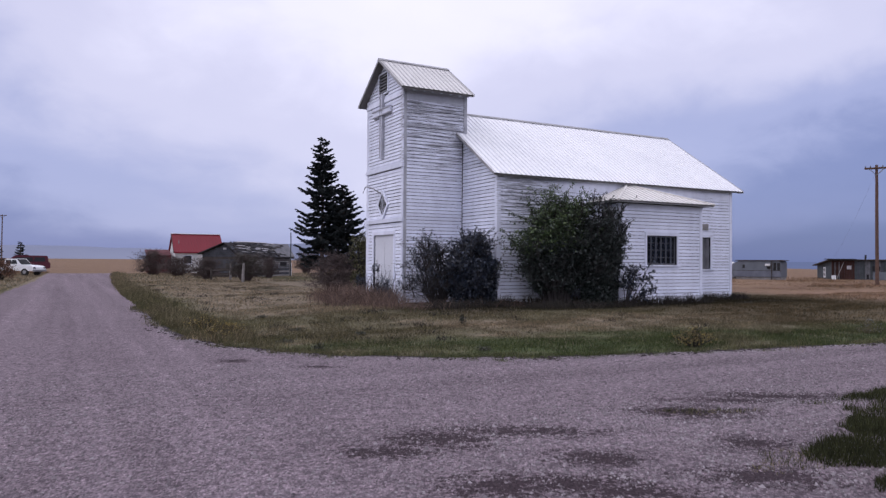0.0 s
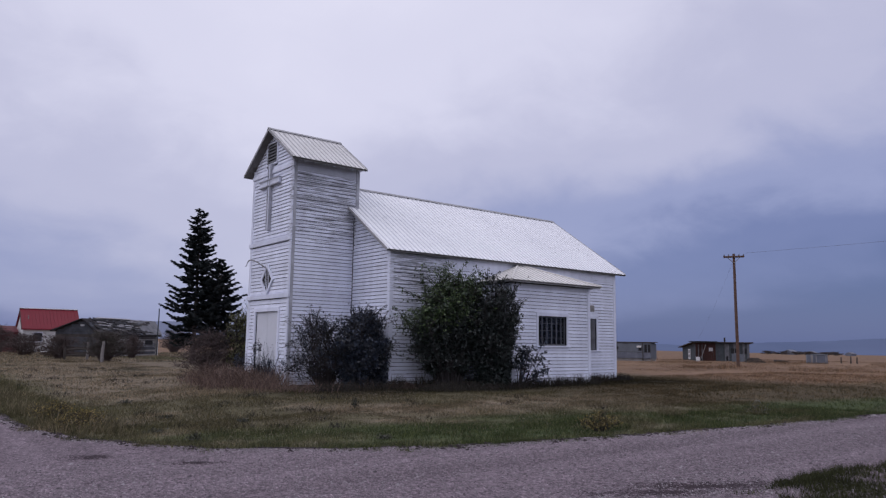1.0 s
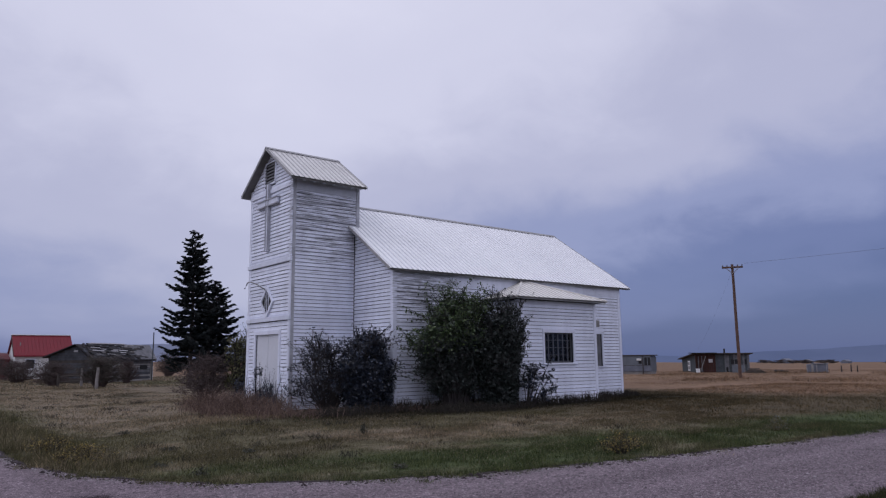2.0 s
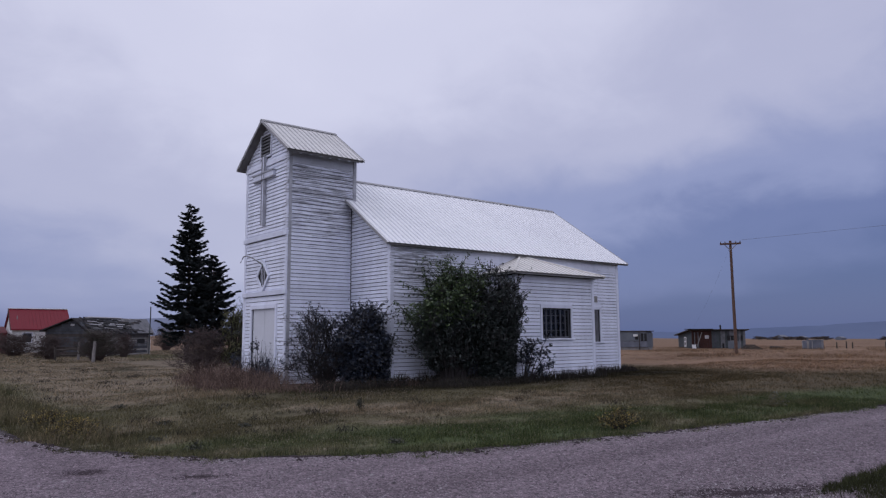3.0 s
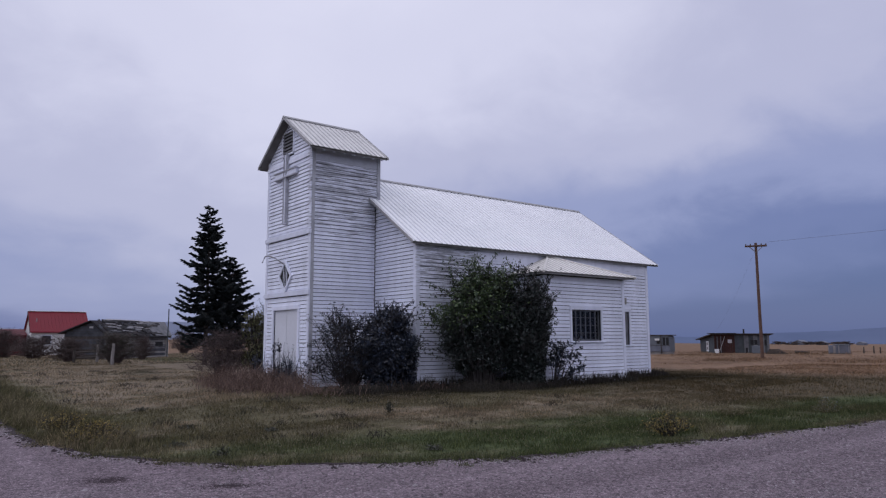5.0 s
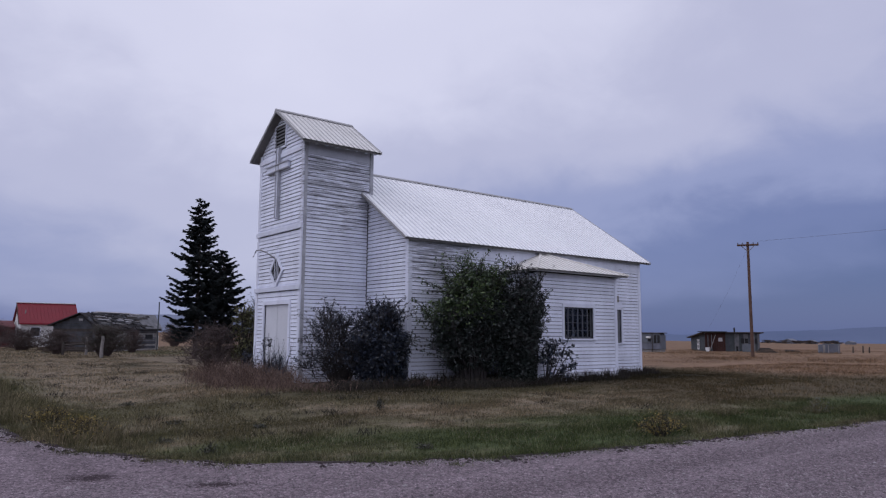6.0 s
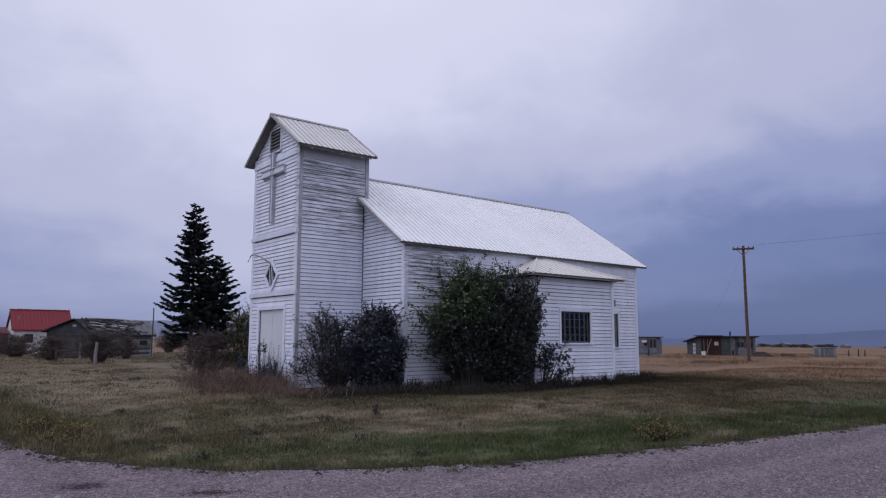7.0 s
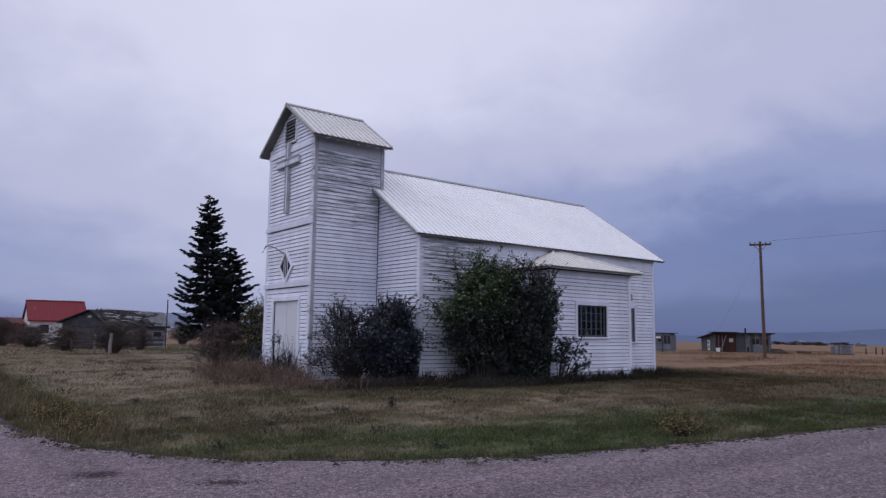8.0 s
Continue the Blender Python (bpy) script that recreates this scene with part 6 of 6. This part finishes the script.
turf("verge_grass", 260000, (-10.4, -11.5), (7.0, -4.5), 0.062, 0.008, 101, "short green and straw grass along the road edge", lambda x, y: inside(x, y, LOT), verge_tall)
turf("lot_grass", 230000, (-10.4, -5.0), (13.0, 3.0), 0.065, 0.010, 102, "dry tufted grass round the church", lambda x, y: inside(x, y, LOT) & off_church(x, y), verge_tall)
turf("lot_grass", 90000, (-10.2, 3.0), (0.0, 34.0), 0.06, 0.018, 103, "dry mown grass west of the church", lambda x, y: inside(x, y, LOT) & off_church(x, y), lambda x, y: 1 + 1.6 * smooth01((-8.3 - x) / 0.8))
turf("field_grass", 120000, (7.0, -13.0), (32.0, 4.0), 0.08, 0.014, 104, "rough grass east of the church", lambda x, y: inside(x, y, LOT) & off_church(x, y))
turf("stubble", 90000, (24.0, -10.0), (75.0, 32.0), 0.08, 0.022, 105, "rough golden stubble in the far field", lambda x, y: field_noise(x, y, 0.16) + field_noise(x, y, 0.45) * 0.6 > -0.2)
turf("field_weeds", 70000, (30.0, -4.0), (62.0, 28.0), 0.24, 0.016, 110, "tall tawny weeds about the pole and sheds", lambda x, y: (field_noise(x, y, 0.33) + field_noise(x + 5, y, 0.9) * 0.5 > 0.35))
M_STRAW = make_leaf("loose_straw", (0.14, 0.115, 0.08), (0.24, 0.195, 0.14), (0.42, 0.35, 0.26), 0.9)
turf("straw_litter", 110000, (-10.4, -11.5), (7.0, -1.0), 0.034, 0.009, 113, "loose pale straw lying in the grass", lambda x, y: inside(x, y, LOT) & off_church(x, y) & (field_noise(x, y, 0.7) + field_noise(x, y, 1.9) * 0.7 > -0.3), None, None, M_STRAW)
south = [(40, -20), (5, -14.9), (-3.2, -13.67), (-4.4, -13.78), (-4.7, -14.1), (-5.4, -14.57), (-5.9, -14.85), (-6.3, -14.87), (-6.7, -15.0), (-6.98, -15.25), (-6.9, -15.42), (-6.2, -15.7), (-6.2, -15.9), (-6.9, -15.72), (-7.1, -15.76), (-7.3, -15.97), (-7.2, -16.6), (-7.0, -18.5), (40, -25)]


def shoulder(x, y):
    wx, wy = x + 0.05 * field_noise(x, y, 5.1) + 0.06 * field_noise(x, y, 19.0), y + 0.05 * field_noise(x + 3, y, 8.3)
    return inside(wx, wy, south)


turf("shoulder_grass", 330000, (-7.6, -18.8), (0.0, -13.0), 0.075, 0.008, 106, "green weedy grass on the road shoulder", shoulder, None, -0.33)
PATCHES = ((-6.4, -13.5, 0.3, 0.14), (-5.95, -13.66, 0.34, 0.12), (-7.05, -15.2, 0.3, 0.26), (-7.15, -15.05, 0.2, 0.2), (-4.7, -13.85, 0.3, 0.14))
MATS = ((-6.15, -13.62, 0.6, 0.22), (-7.2, -15.2, 0.42, 0.28), (-6.95, -15.1, 0.3, 0.3))


def on_ovals(ovals):
    return lambda x, y: np.any([(((x - a) * 0.88 - (y - b) * 0.476) / c) ** 2 + (((x - a) * 0.476 + (y - b) * 0.88) / d) ** 2 < 0.45 + 0.7 * field_noise(0.8 * x + 0.6 * y, 0.8 * y - 0.6 * x, 7.3) + 0.5 * field_noise(x, y, 17.0) for a, b, c, d in ovals], axis=0)


turf("shoulder_tufts", 26000, (-8.0, -16.0), (-3.0, -12.5), 0.045, 0.010, 107, "thin green tufts growing through the gravel", on_ovals(PATCHES), None, -0.33)
turf("dead_mat", 40000, (-9.6, -16.0), (-3.0, -12.5), 0.035, 0.009, 112, "flat brown dead grass matted on the shoulder", on_ovals(MATS), None, -0.33, M_TANWEED)

turf("lane_grass", 60000, (-26.0, 8.0), (-13.0, 72.0), 0.10, 0.04, 109, "rough grass across the lane", lambda x, y: x < -14.5 + (y - 10) * 0.022)

# pebbles on the gravel, clods at its edge
rn = np.random.default_rng(111)


def stones(name, x, y, size, mat, label, flat=0.6):
    n = len(x)
    z = np.where(inside(x, y, LOT), ground_z(x, y), -0.326)
    u = np.array([[1, 0, 0], [0, 1, 0], [-1, 0, 0], [0, -1, 0]], float)
    sz = size * np.exp(rn.normal(0, 0.4, n))
    ang = rn.uniform(0, 6.283, n)
    ring = np.stack([np.stack([np.cos(ang + q * 1.5708) * rn.uniform(0.7, 1.2, n), np.sin(ang + q * 1.5708) * rn.uniform(0.7, 1.2, n), np.full(n, -0.15)], 1) for q in range(4)], 1) * sz[:, None, None]
    top = np.stack([rn.uniform(-0.25, 0.25, n), rn.uniform(-0.25, 0.25, n), np.full(n, flat)], 1) * sz[:, None]
    c = np.stack([x, y, z], 1)
    me = bpy.data.meshes.new(name)
    verts = np.concatenate([ring + c[:, None], (top + c)[:, None]], 1).reshape(-1, 3)
    o = np.arange(n) * 5
    f = np.concatenate([np.stack([o + q, o + (q + 1) % 4, o + 4], 1) for q in range(4)])
    me.from_pydata(verts.tolist(), [], f.tolist())
    me.materials.append(mat)
    return tagged(new(name, me), label, "stones", kind="stuff")


x, y = rn.uniform(-15, 4, 75000), -17.5 + 9.3 * rn.uniform(0, 1, 75000) ** 0.9
m = ~inside(x, y, LOT) & (~on_ovals(BLOTS)(x, y) | (rn.random(len(x)) < 0.3))
stones("pebbles", x[m], y[m], 0.0105, M_PEBBLE, "loose pinkish pebbles on the gravel road")
x, y = rn.uniform(-10.0, -3.0, 5000), rn.uniform(-16, -12.6, 5000)
m = ~on_ovals(BLOTS)(x, y)
stones("pebbles", x[m], y[m], 0.012, M_PEBBLE, "coarser pale pebbles on the worn shoulder")
x, y = rn.uniform(-9.0, -3.2, 6000), rn.uniform(-15.8, -12.9, 6000)
m = (field_noise(x, y, 1.9) + 0.5 * field_noise(x, y, 5.0) > -0.1) & ~on_ovals(BLOTS)(x, y)
stones("shoulder_stones", x[m], y[m], 0.010, M_PALESTONE, "coarse pale stones on the washed shoulder", 0.7)
ex = np.array([p for p in edge if -12 < p[1] < 6 and p[0] < 8])
pick = rn.integers(0, len(ex), 1100)
stones("sod_clods", ex[pick, 0] + rn.normal(-0.02, 0.12, 1100), ex[pick, 1] + rn.normal(-0.04, 0.12, 1100), 0.046, M_SOIL, "dark clods of sod along the road edge", 0.3)
# washed pale grit gathers in a strip along the sod
pick = rn.integers(0, len(ex), 16000)
x = ex[pick, 0] - np.abs(rn.normal(0.05, 0.12, 16000)) * 0.55 + rn.normal(0, 0.05, 16000)
y = ex[pick, 1] - np.abs(rn.normal(0.05, 0.16, 16000)) + rn.normal(0, 0.05, 16000)
m = ~inside(x, y, LOT)
stones("edge_grit", x[m], y[m], 0.009, M_PALESTONE, "pale washed grit along the edge of the sod", 0.7)
# the sod ends in a low lip of bare dark soil
lip = bmesh.new()
before = None
for (x0, y0), (x1, y1) in zip(ex, ex[1:]):
    tx, ty = x1 - x0, y1 - y0
    d = math.hypot(tx, ty)
    w2 = max(0.002, -0.012 + 0.05 * float(field_noise(x0, y0, 2.9)) + 0.03 * float(field_noise(x0, y0, 9.0)) + rn.normal(0, 0.012))
    side = (-ty / d, tx / d)
    if (side[0] * (-10.5 - x0) + side[1] * (-12.0 - y0)) < 0:
        side = (-side[0], -side[1])
    row = [lip.verts.new((x0 - side[0] * 0.12, y0 - side[1] * 0.12, -0.325)), lip.verts.new((x0, y0, -0.316)), lip.verts.new((x0 + side[0] * w2, y0 + side[1] * w2, -0.3235))]
    if before and d < 1.0 and field_noise(x0, y0, 2.9) > -0.1:
        for q in range(2):
            lip.faces.new((before[q], row[q], row[q + 1], before[q + 1]))
    before = row
tagged(new("soil_lip", mesh_of(lip, "soil_lip", M_SOIL)), "bare dark soil where the sod meets the gravel", "soil", kind="stuff")
fringe = []
for q in range(1000):
    px, py = ex[rn.integers(0, len(ex))]
    if field_noise(px, py, 2.3) > -0.25:
        fringe.append((px + rn.normal(0, 0.12), py + rn.normal(0, 0.12), rn.uniform(0.4, 1.2)))
weeds("edge_sod", fringe, 0.085, M_BLADE, "ragged sod tufts creeping over the road edge", 161, 34, 0.009, 0.08, splay=1.1)

# yellow-flowered weeds on the verge and dark docks in the lot
for q, (x, y, w2, h) in enumerate(((-9.3, -2.7, 0.42, 0.34), (-9.1, -4.2, 0.5, 0.30), (-1.8, -9.45, 0.42, 0.38), (-8.9, -3.4, 0.3, 0.22))):
    f = shrub("flowering_weed", (x, y), w2, w2 * 0.8, h, 40, 900, 0.016, M_YELLOW, "low clump of yellow-flowering weed on the verge", "weed", 120 + q, 0.45, group="yellow weeds", twig_mat=M_DARKWEED)
rng = random.Random(131)
turf("lot_grass", 60000, (-10.2, 30.0), (24.0, 66.0), 0.10, 0.045, 108, "dry mown grass among the old buildings", lambda x, y: inside(x, y, LOT))
spots = [(rng.uniform(-8.5, -2.8), rng.uniform(2.0, 26.0), rng.uniform(0.4, 1.2)) for _ in range(70)] + [(rng.uniform(-8.5, 2.0), rng.uniform(-7.0, 0.0), rng.uniform(0.4, 1.1)) for _ in range(45)]
weeds("lot_tufts", spots, 0.14, M_DARKWEED, "low dark tufts scattered over the dry lot", 171, 26, 0.014, 0.13, splay=1.3)
for q, (x, y, w2, h) in enumerate(((-7.57, -3.85, 0.2, 0.09), (-3.75, -4.35, 0.1, 0.26), (-6.6, -5.1, 0.16, 0.08), (-8.3, -5.7, 0.2, 0.08), (-5.6, -8.3, 0.18, 0.09), (-7.4, -0.3, 0.22, 0.10), (-8.1, -6.9, 0.16, 0.08))):
    shrub("dock_weed", (x, y), w2, w2 * 0.8, h, 14, 110, 0.022, M_LEAF_DRAB, "low dark leafy weed in the dry grass", "weed", 140 + q, 0.2, group="lot weeds", twig_mat=M_DARKWEED)
shrub("pale_weed", (3.62, -9.45), 0.3, 0.25, 0.34, 24, 150, 0.018, M_PALEWEED, "pale-flowered weed on the road verge", "weed", 151, 0.5, twig_mat=M_TANWEED)
shrub("pale_weed", (1.6, -8.6), 0.4, 0.3, 0.22, 24, 260, 0.018, M_TANWEED, "tan seeding weed on the road verge", "weed", 152, 0.5, twig_mat=M_TANWEED)
